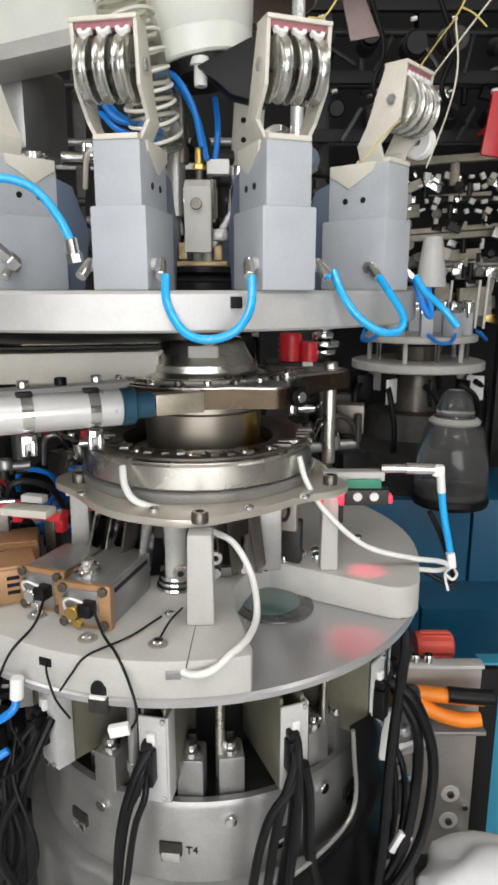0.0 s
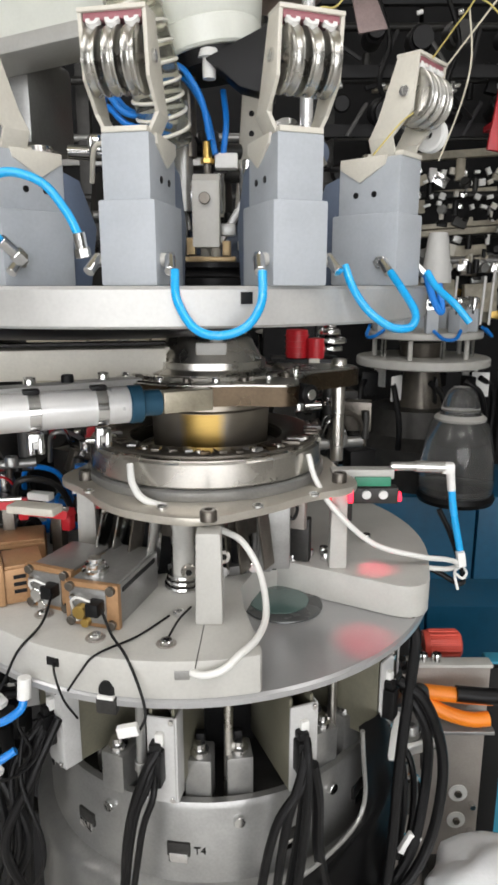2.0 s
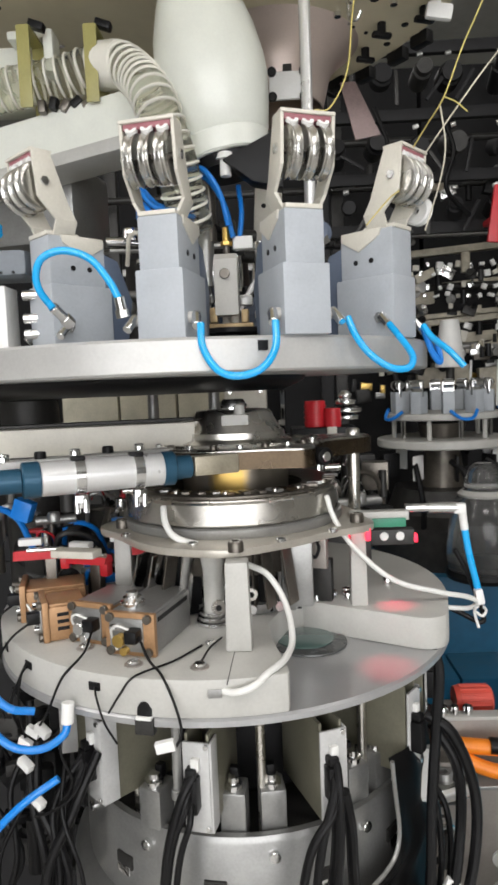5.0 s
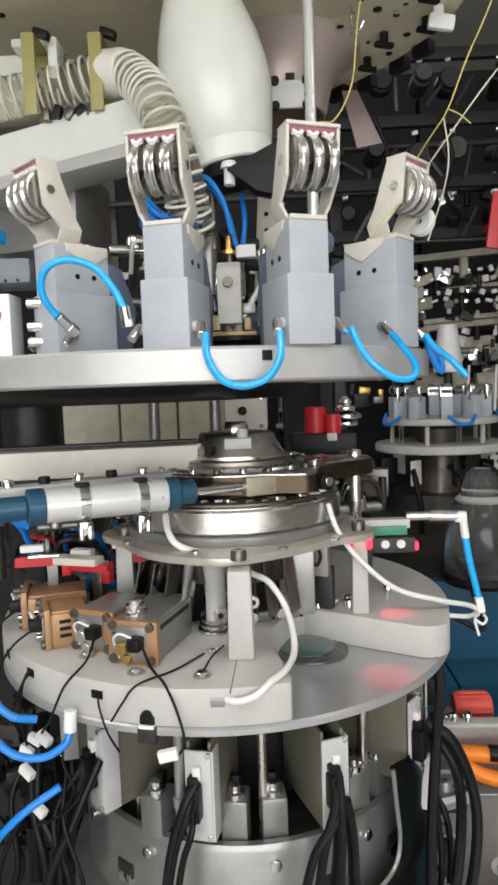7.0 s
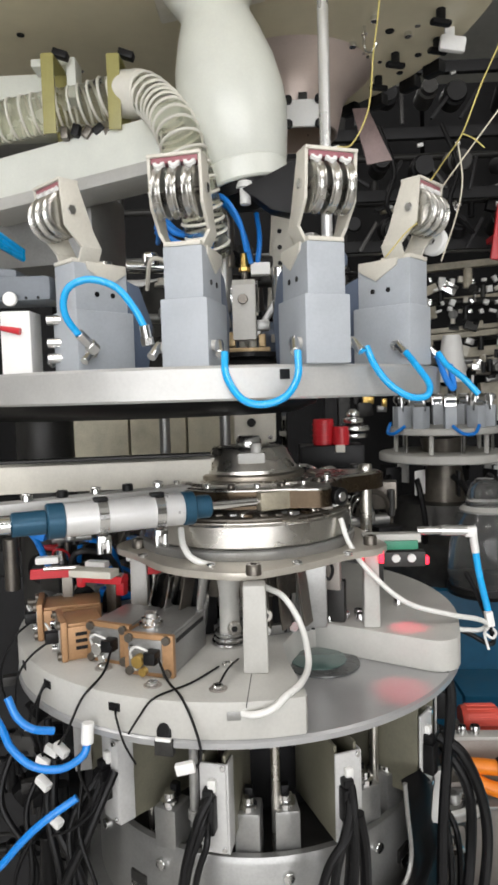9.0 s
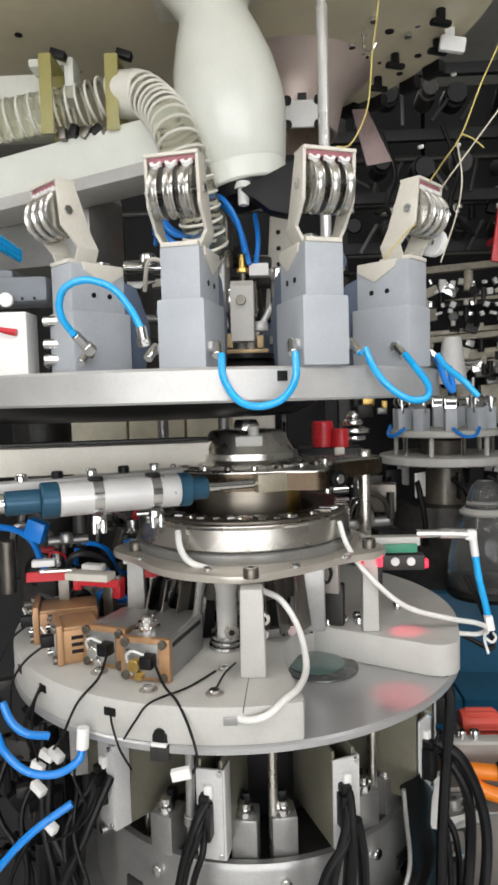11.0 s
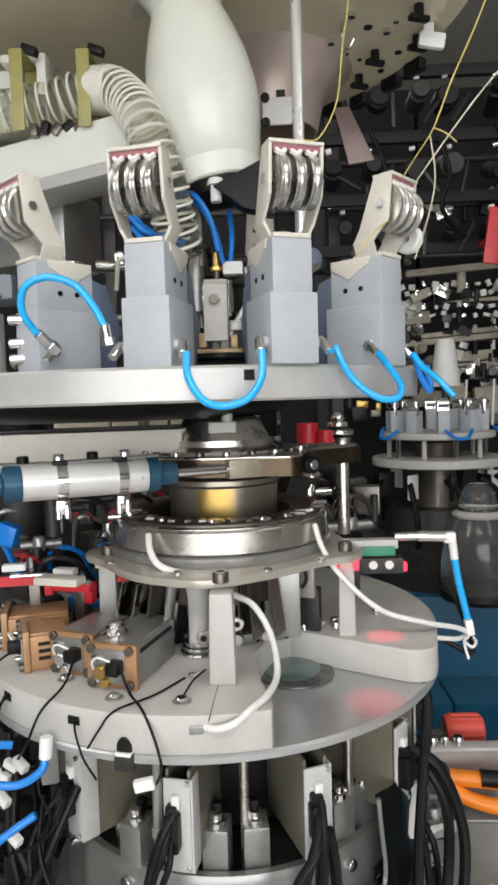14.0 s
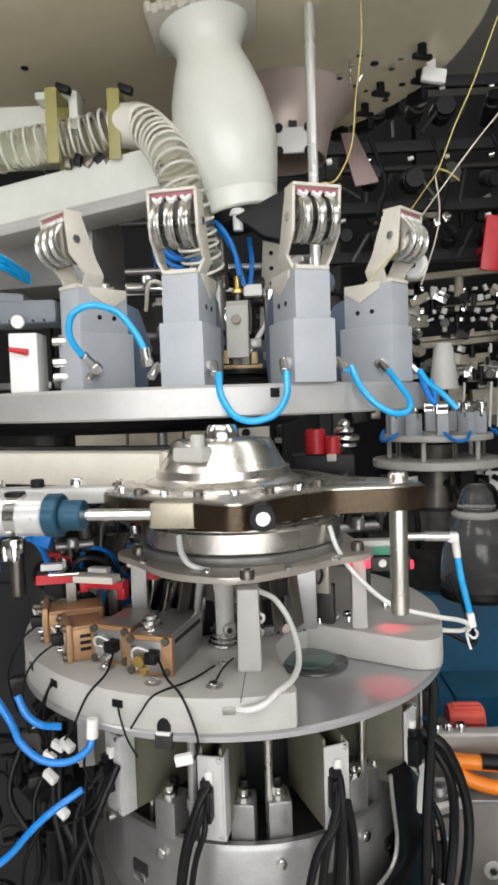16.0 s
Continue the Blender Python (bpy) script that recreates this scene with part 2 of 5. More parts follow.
# ---------------------------------------------------------------- hall
setting("floor", box(0, 3, -0.05, 14, 14, 0.1), FLOOR_MAT, "grey painted concrete floor of the hall", "floor")
setting("ceiling", box(0, 3, 3.9, 14, 14, 0.1), WALL_MAT, "pale painted hall ceiling", "ceiling")
for nm, x, y, sx, sy in (("wall_north", 0, 10, 14, 0.2), ("wall_west", -7, 3, 0.2, 13.8), ("wall_east", 7, 3, 0.2, 13.8)):
    setting(nm, box(x, y, 1.925, sx, sy, 3.85), WALL_MAT, "plain painted hall wall", "wall")

# unseen wall, window and glowing sheet, added round the fill lamp
setting("wall_south", box(0, -4, 0.17, 14, 0.2, 0.34, bm=box(0, -4, 3.32, 14, 0.2, 1.06, bm=box(-4.85, -4, 1.565, 4.3, 0.2, 2.45, bm=box(4.85, -4, 1.565, 4.3, 0.2, 2.45)))), WALL_MAT, "unseen painted hall wall with an opening made for added light", "wall")
win = thing("window_1", "made-up steel-framed window, out of view behind the camera", "window", (0, -4, 0.34), kind="structure")
for k in range(6):
    part("window_frame", box(-2.66 + 1.064 * k, -4, 1.565, 0.07, 0.08, 2.45, 0.005), GREY_PAINT, win)
setting("backdrop", box(0, -4.6, 1.6, 8, 0.05, 4), glowing("added_sky_glow", (0.85, 0.9, 0.95), 1.5), "glowing sheet added outside the unseen window", "sky")

# ---------------------------------------------------------------- lower drum and table
drum = thing("machine_drum", "grey cast round machine base with a dark well", "machine base", (*AXIS, 0.0))
M = Matrix.Translation((*AXIS, 0))
part("drum_wall", lathe([(0.176, 0.60), (0.190, 0.60), (0.190, 0.832), (0.187, 0.838), (0.180, 0.838), (0.176, 0.828)], 96, M, closed=True), CAST_GREY, drum)
part("drum_well", lathe([(0, 0.822), (0.1765, 0.822), (0.1765, 0.818), (0, 0.818)], 64, M, closed=False), GUNMETAL, drum, "dark well floor")
part("drum_skirt", lathe([(0.190, 0.752), (0.200, 0.748), (0.206, 0.742), (0.208, 0.735), (0.208, 0.70), (0.212, 0.0), (0.19, 0.0), (0.1902, 0.60)], 96, M), CAST_GREY, drum)
for a in (-97, -64, -36, -128):
    x, y = polar(AXIS, 0.1905, a)
    part("drum_slot", box(x, y, 0.790, 0.004, 0.022, 0.014, 0.001, rz=a), GUNMETAL, drum, "dark slot with a shiny plate")
    part("slot_plate", box(*polar(AXIS, 0.192, a), 0.782, 0.004, 0.018, 0.010, 0.001, rz=a), CHROME, drum)
for a in (-118, -80, -50, -146):
    x, y = polar(AXIS, 0.1895, a)
    part("drum_screw", rod((x, y, 0.820), (*polar(AXIS, 0.195, a), 0.820), 0.0055), CHROME, drum, "round chrome screw head")
text = bpy.data.curves.new("drum_mark", "FONT")
text.body, text.size, text.extrude = "T4", 0.011, 0.0003
mark = new("drum_mark", text)
mark.parent = drum
x, y = polar(AXIS, 0.1908, -92.5)
mark.matrix_basis = drum.matrix_basis.inverted() @ pose(x - 0.001, y, 0.785, 90, 0, -2)
text.materials.append(BLACK_PLASTIC)

table = thing("knitting_table", "round grey machine table with a raised rim and wedge recess", "machine table", (*AXIS, 0.97))
part("disc", lathe([(0, 0.972), (0.256, 0.972), (0.2595, 0.974), (0.2595, 0.979), (0.257, 0.981), (0, 0.981)], 128, Matrix.Translation((*TABLE, 0))), PLATE_STEEL, table, "brushed steel disc")
outline = [polar(TABLE, 0.2585, a) for a in range(-75, -376, -3)]
outline += [(0.1745, 0.630), (0.1715, 0.619), (0.166, 0.610), (0.158, 0.6045), (0.149, 0.602), (0.138, 0.6035), (0.022, 0.668), (0.004, 0.655), (-0.016, 0.60), (-0.012, 0.560), (-0.001, 0.506), (0.0025, 0.491), (0.003, 0.484), (0.0015, 0.4795)]
part("raised_rim", slab(outline, 0.9812, 1.015, 0.002), GREY_PAINT, table, "grey painted raised rim")
for a in (-88.2, -112.4, -132.5, -146, -158):
    x, y = polar(TABLE, 0.2575, a)
    part("rim_socket", box(x, y, 1.003, 0.004, 0.012, 0.0075, 0.0008, rz=a), BLACK_PLASTIC if a != -88.2 else CAST_GREY, table, "small rectangular socket in the rim")
for a in (-101.8,):
    x, y = polar(TABLE, 0.2575, a)
    part("rim_arch", box(x, y, 0.981, 0.006, 0.014, 0.020, 0.003, rz=a), BLACK_PLASTIC, table, "dark arched notch")
    part("arch_nut", rod((*polar(TABLE, 0.2555, a), 0.990), (*polar(TABLE, 0.2606, a), 0.990), 0.0052, seg=16), BLACK_PLASTIC, table)
    part("arch_block", box(*polar(TABLE, 0.2575, a), 0.9735, 0.008, 0.017, 0.014, 0.001, rz=a), GUNMETAL, table, "grey block in the notch")
    part("arch_tab", box(*polar(TABLE, 0.2600, a), 0.9815, 0.006, 0.014, 0.003, 0.0008, rz=a), WHITE_PLASTIC, table, "pale tab on the block")
part("glass_seat", lathe([(0, 0.9815), (0.041, 0.9815), (0.0405, 0.983), (0.038, 0.9838), (0, 0.9838)], 48, pose(0.026, 0.632, 0)), material("oily_seat", (0.10, 0.105, 0.105), 0.25, 0.3), table, "dark oily seat round the inset")
part("glass_pool", lathe([(0, 0.9842), (0.031, 0.9842), (0.031, 0.985), (0.029, 0.9856), (0, 0.9856)], 40, pose(0.022, 0.636, 0)), TEAL_GLASS, table, "dark teal glossy round inset")
for x, y in ((-0.135, 0.505), (-0.075, 0.496), (-0.07, 0.545), (0.053, 0.672), (0.073, 0.667), (0.125, 0.72), (-0.19, 0.545)):
    part("table_bolt", bolt(x, y, 1.015, 0.0055, 0.004 if x < 0 else 0.009), CHROME, table)
for x, y in ((-0.135, 0.505), (-0.075, 0.496), (-0.19, 0.545)):
    part("bolt_recess", lathe([(0.0060, 1.0150), (0.0085, 1.0150), (0.0085, 1.0156), (0.0060, 1.0156)], 24, pose(x, y, 0), closed=True), WARM_PLATE, table, "worn ring round a bolt")
part("rim_seam", box(-0.0475, 0.494, 1.0146, 0.0007, 0.066, 0.0012, rz=-2), GUNMETAL, table, "fine joint across the rim")
part("table_stalk", rod((-0.05, 0.71, 0.822), (-0.05, 0.71, 0.972), 0.10, seg=48), NEAR_BLACK, table, "dark inner column")
for a in (-100, -82, -60, -40, -130):
    x, y = polar(AXIS, 0.165, a)
    part("stay", rod((x, y, 0.822), (x, y, 0.972), 0.0045), STEEL, table, "thin steel stay rod")

# actuator panels between drum and table
for a in (-4, -36.5, -68, -101.5, -133, -165):
    p = thing("actuator_panel", "olive zinc panel with a white edge plate carrying black connectors", "panel", (*AXIS, 0.86), a, group="actuator panels round the drum")
    part("side_panel", box(0.165, 0.0, 0.045, 0.09, 0.003, 0.092, 0.0008, bm=box(0.165, 0.02, 0.045, 0.09, 0.003, 0.092, 0.0008)), OLIVE_PANEL, p, world_space=False)
    edge = part("edge_plate", box(0.213, 0.010, 0.043, 0.003, 0.025, 0.084, 0.0015), PANEL_WHITE, p, "white edge plate", world_space=False)
    part("edge_flange", box(0.205, 0.0235, 0.043, 0.018, 0.002, 0.084, 0.0006), PANEL_WHITE, p, "folded white flange", world_space=False)
    part("plug_housing", box(0.2165, 0.010, 0.066, 0.006, 0.008, 0.012, 0.002), CLEAR_WHITE, edge, "milky plug housing", world_space=False)
    part("connector", box(0.219, 0.007, 0.040, 0.014, 0.013, 0.032, 0.002, bm=box(0.218, 0.007, 0.060, 0.012, 0.010, 0.008, 0.002)), BLACK_PLASTIC, edge, "black cable connector", world_space=False)
    for z in (0.006, 0.082):
        part("panel_screw", rod((0.2145, 0.020, z), (0.217, 0.020, z), 0.0025, seg=10), CHROME, edge, world_space=False)

# small motors in the well
for x, y, rz in ((-0.130, 0.556, -25), (-0.054, 0.548, -4), (-0.018, 0.552, 8), (0.062, 0.590, 30), (0.088, 0.615, 42)):
    p = thing("small_motor", "small square steel motor with a round cap, standing in the well", "motor", (x, y, 0.822), rz, group="small motors in the well")
    casing = part("motor_body", box(0, 0, 0.026, 0.025, 0.030, 0.052, 0.003), CAST_GREY, p, world_space=False)
    part("motor_cap", lathe([(0, 0.052), (0.009, 0.052), (0.009, 0.057), (0.006, 0.058), (0.006, 0.064), (0, 0.065)], 20, pose(0, -0.004, 0)), CHROME, casing, "chrome cap", world_space=False)
    part("motor_plug", box(0, 0.006, 0.061, 0.008, 0.008, 0.014, 0.001), BLACK_PLASTIC, casing, world_space=False)

# ---------------------------------------------------------------- ring stand on the table
stand = thing("ring_stand", "lobed grey flange plate on square posts", "stand", (*AXIS, 1.015))
for (x, y), w in (((-0.042, 0.538), 0.021), ((0.083, 0.652), 0.016), ((-0.175, 0.66), 0.018), ((-0.03, 0.87), 0.018)):
    bm = box(x, y, 1.0565, w, w, 0.083, 0.0025)
    for v in bm.verts:
        f = 1.0 + 0.16 * (1.101 - v.co.z) / 0.086
        v.co.x, v.co.y = x + (v.co.x - x) * f, y + (v.co.y - y) * f
    part("post", bm, GREY_PAINT, stand, "square grey post")
    part("post_screw", bolt(x, y, 1.106, 0.0075, 0.010), DARK_STEEL, stand, "dark socket screw")
outline = []
for i in range(120):
    a = 3 * i
    r = 0.137
    for c, h, w in ((-90, 0.010, 12), (-108, 0.024, 32), (-24, 0.026, 14), (-70, 0.006, 20), (-165, 0.02, 14), (90, 0.03, 14)):
        d = (a - c + 180) % 360 - 180
        r += h * math.exp(-(d / w) ** 2)
    outline.append(polar(AXIS, r, a))
FLANGE = material("beige_steel", (0.52, 0.49, 0.43), 0.36, 0.5, vary=0.05, stain=0.08)
part("flange", slab(outline, 1.0982, 1.106, 0.0015), FLANGE, stand, "lobed grey flange plate")
for a in (-104, -70, -45, -140, -20):
    part("flange_screw", bolt(*polar(AXIS, 0.146, a), 1.106, 0.005, 0.003), CHROME, stand)
for dx in (-0.1, 0.0):
    part("red_marker", box(0.083 + (0.010 if dx == 0 else -0.012), 0.640, 1.095, 0.005, 0.006, 0.014, 0.001), RED_LED, stand, "glowing red marker")

RM = Matrix.Translation((-0.055, 0.711, 0))
ring = thing("cam_ring", "turned bright steel ring with a dark oily top", "ring", (*AXIS, 1.109))
part("lower_band", lathe([(0.098, 1.106), (0.1255, 1.106), (0.127, 1.1085), (0.127, 1.1150), (0.125, 1.1165), (0.098, 1.1165)], 96, RM, closed=True), CAST_GREY, ring, "dull lower band")
part("steel_band", lathe([(0.098, 1.1170), (0.1215, 1.1170), (0.1235, 1.1190), (0.1235, 1.1400), (0.1215, 1.1425), (0.098, 1.1425)], 128, RM, closed=True), STEEL, ring, "bright turned steel band")
part("top_ring", lathe([(0.082, 1.1427), (0.1185, 1.1427), (0.1185, 1.1475), (0.1165, 1.149), (0.112, 1.1500), (0.090, 1.149), (0.082, 1.1455)], 96, RM, closed=True), DARK_STEEL, ring, "dark oily top ring")
part("inner_wall", lathe([(0.0975, 1.06), (0.0975, 1.1415), (0.082, 1.142), (0.082, 1.06)], 64, RM, closed=True), DARK_STEEL, ring)
for i in range(22):
    a = -172 + 8.2 * i
    s = 0.5 + 0.5 * noise.random()
    part("cam_piece", box(*polar(AXIS, 0.104 + 0.006 * noise.random(), a), 1.1505, 0.010 + 0.008 * s, 0.006 * s + 0.004, 0.0015 + 0.002 * s, 0.0005, rz=a + 40 * noise.random()), (DARK_STEEL, CAST_GREY, BRONZE_STEEL, DARK_STEEL)[i % 4], ring)
for a in (-120, -92, -66, -52, -30, -150):
    part("ring_screw", bolt(*polar(AXIS, 0.1125, a), 1.1500, 0.0036, 0.003), STEEL, ring)
part("edge_ring", lathe([(0.1187, 1.1428), (0.1225, 1.1428), (0.1225, 1.1440), (0.1187, 1.1455)], 96, RM, closed=True), STEEL, ring, "thin bright edge ring")
part("oil_nipple", rod((-0.172, 0.655, 1.148), (-0.150, 0.660, 1.148), 0.0035, bm=rod((-0.148, 0.656, 1.141), (-0.148, 0.656, 1.153), 0.007)), CHROME, ring)

# inner works below the ring
core = thing("needle_cylinder", "steel needle cylinder with dark guide blades round it", "cylinder", (*AXIS, 1.015))
part("column", lathe([(0, 1.015), (0.066, 1.015), (0.066, 1.022), (0.076, 1.028), (0.074, 1.060), (0.068, 1.10), (0, 1.10)], 64, M), STEEL, core)
part("collar", lathe([(0.066, 1.0155), (0.088, 1.0155), (0.090, 1.020), (0.090, 1.026), (0.070, 1.030)], 64, M), CAST_GREY, core)
for i in (0, 1, 2, 5, 6, 7, 8):
    a = -175 + 20 * i
    m = pose(*polar(AXIS, 0.086, a), 1.062, 0, 0, a + 62)
    part("guide_blade", box(0, 0, 0, 0.002, 0.030, 0.076, 0.0006, rx=12), DARK_STEEL if i % 3 else CAST_GREY, core, "dark blade with a bright edge")
    core.children[-1].data.transform(core.matrix_basis.inverted() @ m @ core.matrix_basis)
for a in (-104, -80, -60, -126):
    x, y = polar(AXIS, 0.0905, a)
    part("collar_screw", rod((x, y, 1.0225), (*polar(AXIS, 0.094, a), 1.0225), 0.006), CHROME, core)
part("bearing_post", lathe([(0, 1.0153), (0.0125, 1.0153), (0.0115, 1.020), (0.0105, 1.030), (0.0105, 1.072), (0.0125, 1.086), (0.019, 1.0978), (0, 1.0978)], 32, pose(-0.071, 0.604, 0)), GREY_PAINT, core, "flared grey pillar")
part("collar_band", lathe([(0.0765, 1.030), (0.079, 1.030), (0.079, 1.040), (0.0765, 1.040)], 64, M, closed=True), CHROME, core, "bright band")
part("side_block", box(0.020, 0.640, 1.060, 0.026, 0.02, 0.08, 0.003), CAST_GREY, core)

# ---------------------------------------------------------------- solenoid boxes
for k, (x, y, rz) in enumerate(((-0.141, 0.524, -16), (-0.187, 0.5565, -22), (-0.243, 0.580, -66), (-0.285, 0.640, -74))):
    p = thing("solenoid_box", "grey solenoid box with a copper-coloured end plate and cable plug" if k == 0 else "copper-coloured solenoid box with dark slots and cable plug", "solenoid", (x, y, 1.0152), rz, group="solenoid boxes on the table rim")
    d, n = 0.0016 * k, (0.082, 0.060, 0.036, 0.062)[k]
    part("housing", box(0, n / 2 + 0.005, 0.0185 - d / 2, 0.044, n, 0.037 - d, 0.0015), CAST_GREY if k == 0 else COPPER_PAINT, p, world_space=False)
    part("housing_lid", box(0, n / 2 + 0.005, 0.0384 - d, 0.042, n - 0.002, 0.003, 0.0006), CAST_GREY if k < 2 else COPPER_PAINT, p, world_space=False)
    plate_end = part("end_plate", box(0, 0.002, 0.0202, 0.050, 0.006, 0.040, 0.001), COPPER_PAINT, p, "copper-coloured end plate", world_space=False)
    part("inset", box(-0.003, -0.0015, 0.020, 0.034, 0.002, 0.031, 0.0006), CAST_GREY, plate_end, world_space=False)
    part("plug", box(0.007, -0.008, 0.022, 0.012, 0.014, 0.012, 0.002), BLACK_PLASTIC, p, "black plug", world_space=False)
    part("coil", rod((-0.008, -0.002, 0.016), (-0.008, -0.010, 0.016), 0.006, bm=rod((-0.004, -0.002, 0.006), (-0.004, -0.008, 0.006), 0.004)), BRASS if k == 0 else CHROME, p, world_space=False)
    part("lead_wire", tube([(0.004, -0.010, 0.028), (-0.006, -0.013, 0.032), (-0.014, -0.010, 0.026), (-0.015, -0.004, 0.014), (-0.010, -0.008, 0.008)], 0.0011, 8), CLEAR_WHITE, p, "white lead wire", world_space=False)
    part("lead_clip", box(-0.014, -0.005, 0.028, 0.006, 0.006, 0.005, 0.001), CHROME, p, world_space=False)
    for sx in (-0.019, 0.019):
        for z in (0.005, 0.036):
            part("corner_screw", rod((sx, -0.001, z), (sx, -0.005, z), 0.0042, seg=10), DARK_STEEL, plate_end, world_space=False)
    for z in (0.010, 0.017, 0.024):
        if k:
            part("slot", box(0.0222, 0.024, z + 0.002, 0.0012, 0.022, 0.0035), BLACK_PLASTIC, p, world_space=False)
    if k == 0:
        part("slot", box(0.0222, 0.046, 0.031, 0.0012, 0.066, 0.004), BLACK_PLASTIC, p, world_space=False)
        part("knob", lathe([(0, 0.040), (0.012, 0.040), (0.012, 0.0435), (0.009, 0.0445), (0.009, 0.0485), (0.006, 0.0495), (0.006, 0.053), (0, 0.053)], 20, pose(-0.008, 0.022, 0)), CHROME, p, "stacked chrome washers", world_space=False)
for pts, lab in (([(-0.131, 0.513, 1.037), (-0.120, 0.498, 1.022), (-0.105, 0.476, 1.017), (-0.093, 0.463, 0.998), (-0.087, 0.455, 0.978), (-0.092, 0.447, 0.968)], None),
                 ([(-0.180, 0.540, 1.037), (-0.182, 0.515, 1.023), (-0.197, 0.496, 1.008), (-0.214, 0.503, 0.975), (-0.232, 0.520, 0.948)], (-0.236, 0.521, 0.946)),
                 ([(-0.248, 0.566, 1.035), (-0.268, 0.562, 1.020), (-0.282, 0.562, 0.998), (-0.288, 0.568, 0.96), (-0.283, 0.57, 0.93)], (-0.279, 0.580, 0.93)),
                 ([(-0.242, 0.539, 1.003), (-0.248, 0.532, 0.996), (-0.254, 0.534, 0.965), (-0.252, 0.540, 0.93)], (-0.252, 0.540, 0.925)),
                 ([(-0.2875, 0.63, 1.035), (-0.305, 0.615, 1.02), (-0.322, 0.615, 0.98), (-0.32, 0.63, 0.93)], None)):
    single("cable", tube(pts, 0.0012), BLACK_CABLE, "thin black cable hanging over the table rim", "cable", "thin cables")
    if lab:
        single("cable_label", box(*lab, 0.014, 0.006, 0.008, 0.001, rz=-20, ry=20), WHITE_PLASTIC, "small white plastic cable label", "label", "cable labels")
for pts in ([(-0.166, 0.490, 1.003), (-0.163, 0.480, 0.997), (-0.157, 0.479, 0.975), (-0.150, 0.490, 0.950)], [(-0.152, 0.476, 0.985), (-0.141, 0.474, 1.002), (-0.128, 0.477, 1.0165), (-0.100, 0.505, 1.0168), (-0.078, 0.540, 1.0168)], [(-0.075, 0.497, 1.017), (-0.068, 0.522, 1.022), (-0.060, 0.550, 1.020)]):
    single("cable", tube(pts, 0.0010), BLACK_CABLE, "thin black cable lying on the table rim", "cable", "thin cables")

# ---------------------------------------------------------------- white air tubes
for pts, r in (([(-0.118, 0.598, 1.139), (-0.114, 0.588, 1.122), (-0.100, 0.580, 1.109), (-0.062, 0.590, 1.096)], 0.0034),
               ([(-0.034, 0.58, 1.082), (-0.014, 0.575, 1.072), (0.002, 0.560, 1.048), (0.007, 0.530, 1.025), (-0.001, 0.497, 1.0195), (-0.014, 0.478, 1.017), (-0.028, 0.466, 1.010), (-0.044, 0.466, 1.0055), (-0.058, 0.476, 1.0045)], 0.0031),
               ([(0.050, 0.640, 1.138), (0.058, 0.636, 1.112), (0.078, 0.630, 1.082), (0.118, 0.634, 1.046), (0.170, 0.650, 1.026), (0.205, 0.672, 1.013), (0.222, 0.690, 1.000), (0.214, 0.700, 0.990), (0.185, 0.700, 0.992)], 0.0029)):
    single("air_tube", tube(pts, r, 12), CLEAR_WHITE, "milky white plastic air tube", "tube", "white air tubes")

# sensor arm at the side
p = thing("sensor_arm", "grey sensor arm with a circuit board and a white air fitting", "sensor", (0.128, 0.69, 1.10))
part("arm", box(0.112, 0.690, 1.105, 0.066, 0.016, 0.010, 0.001), GREY_PAINT, p)
part("board", box(0.122, 0.680, 1.098, 0.038, 0.003, 0.010, 0.0006), GREEN_BOARD, p, "green circuit board")
part("valve", rod((0.142, 0.69, 1.112), (0.172, 0.69, 1.112), 0.005, bm=rod((0.168, 0.69, 1.112), (0.200, 0.69, 1.111), 0.0065)), CHROME, p)
part("elbow", box(0.203, 0.69, 1.110, 0.014, 0.012, 0.012, 0.003, bm=rod((0.206, 0.69, 1.108), (0.209, 0.69, 1.085), 0.0045)), WHITE_PLASTIC, p, "white elbow fitting")
part("mount", box(0.092, 0.690, 1.078, 0.02, 0.02, 0.05, 0.002, bm=box(0.128, 0.70, 1.078, 0.05, 0.016, 0.018, 0.002)), GUNMETAL, p)
part("red_light", box(0.148, 0.698, 1.076, 0.018, 0.010, 0.010, 0.002), RED_LED, p, "glowing red indicator light")
for x in (0.118, 0.136):
    part("white_eye", rod((x, 0.692, 1.080), (x, 0.689, 1.080), 0.005), WHITE_PLASTIC, p)
single("air_tube", tube([(0.208, 0.69, 1.092), (0.213, 0.69, 1.06), (0.222, 0.69, 1.02), (0.226, 0.69, 1.000)], 0.0040, 12), BLUE_TUBE, "blue plastic air tube hanging from the sensor arm", "tube", "blue air tubes")
single("cable", tube([(0.200, 0.700, 1.06), (0.215, 0.700, 1.03), (0.230, 0.695, 0.985), (0.226, 0.695, 0.975), (0.205, 0.70, 0.985), (0.18, 0.71, 0.995)], 0.003), BLACK_CABLE, "black cable hanging beside the table", "cable", "thin cables")
single("cable_label", box(0.2235, 0.687, 1.008, 0.009, 0.010, 0.018, 0.002, ry=-10), WHITE_PLASTIC, "white sleeve on the hanging tube", "label", "cable labels")
single("cable_tie", tube([(0.219, 0.688, 0.990), (0.226, 0.684, 0.986), (0.232, 0.690, 0.990), (0.228, 0.696, 0.994), (0.219, 0.690, 0.990), (0.222, 0.685, 0.972)], 0.0016), WHITE_PLASTIC, "white plastic cable tie", "cable tie")

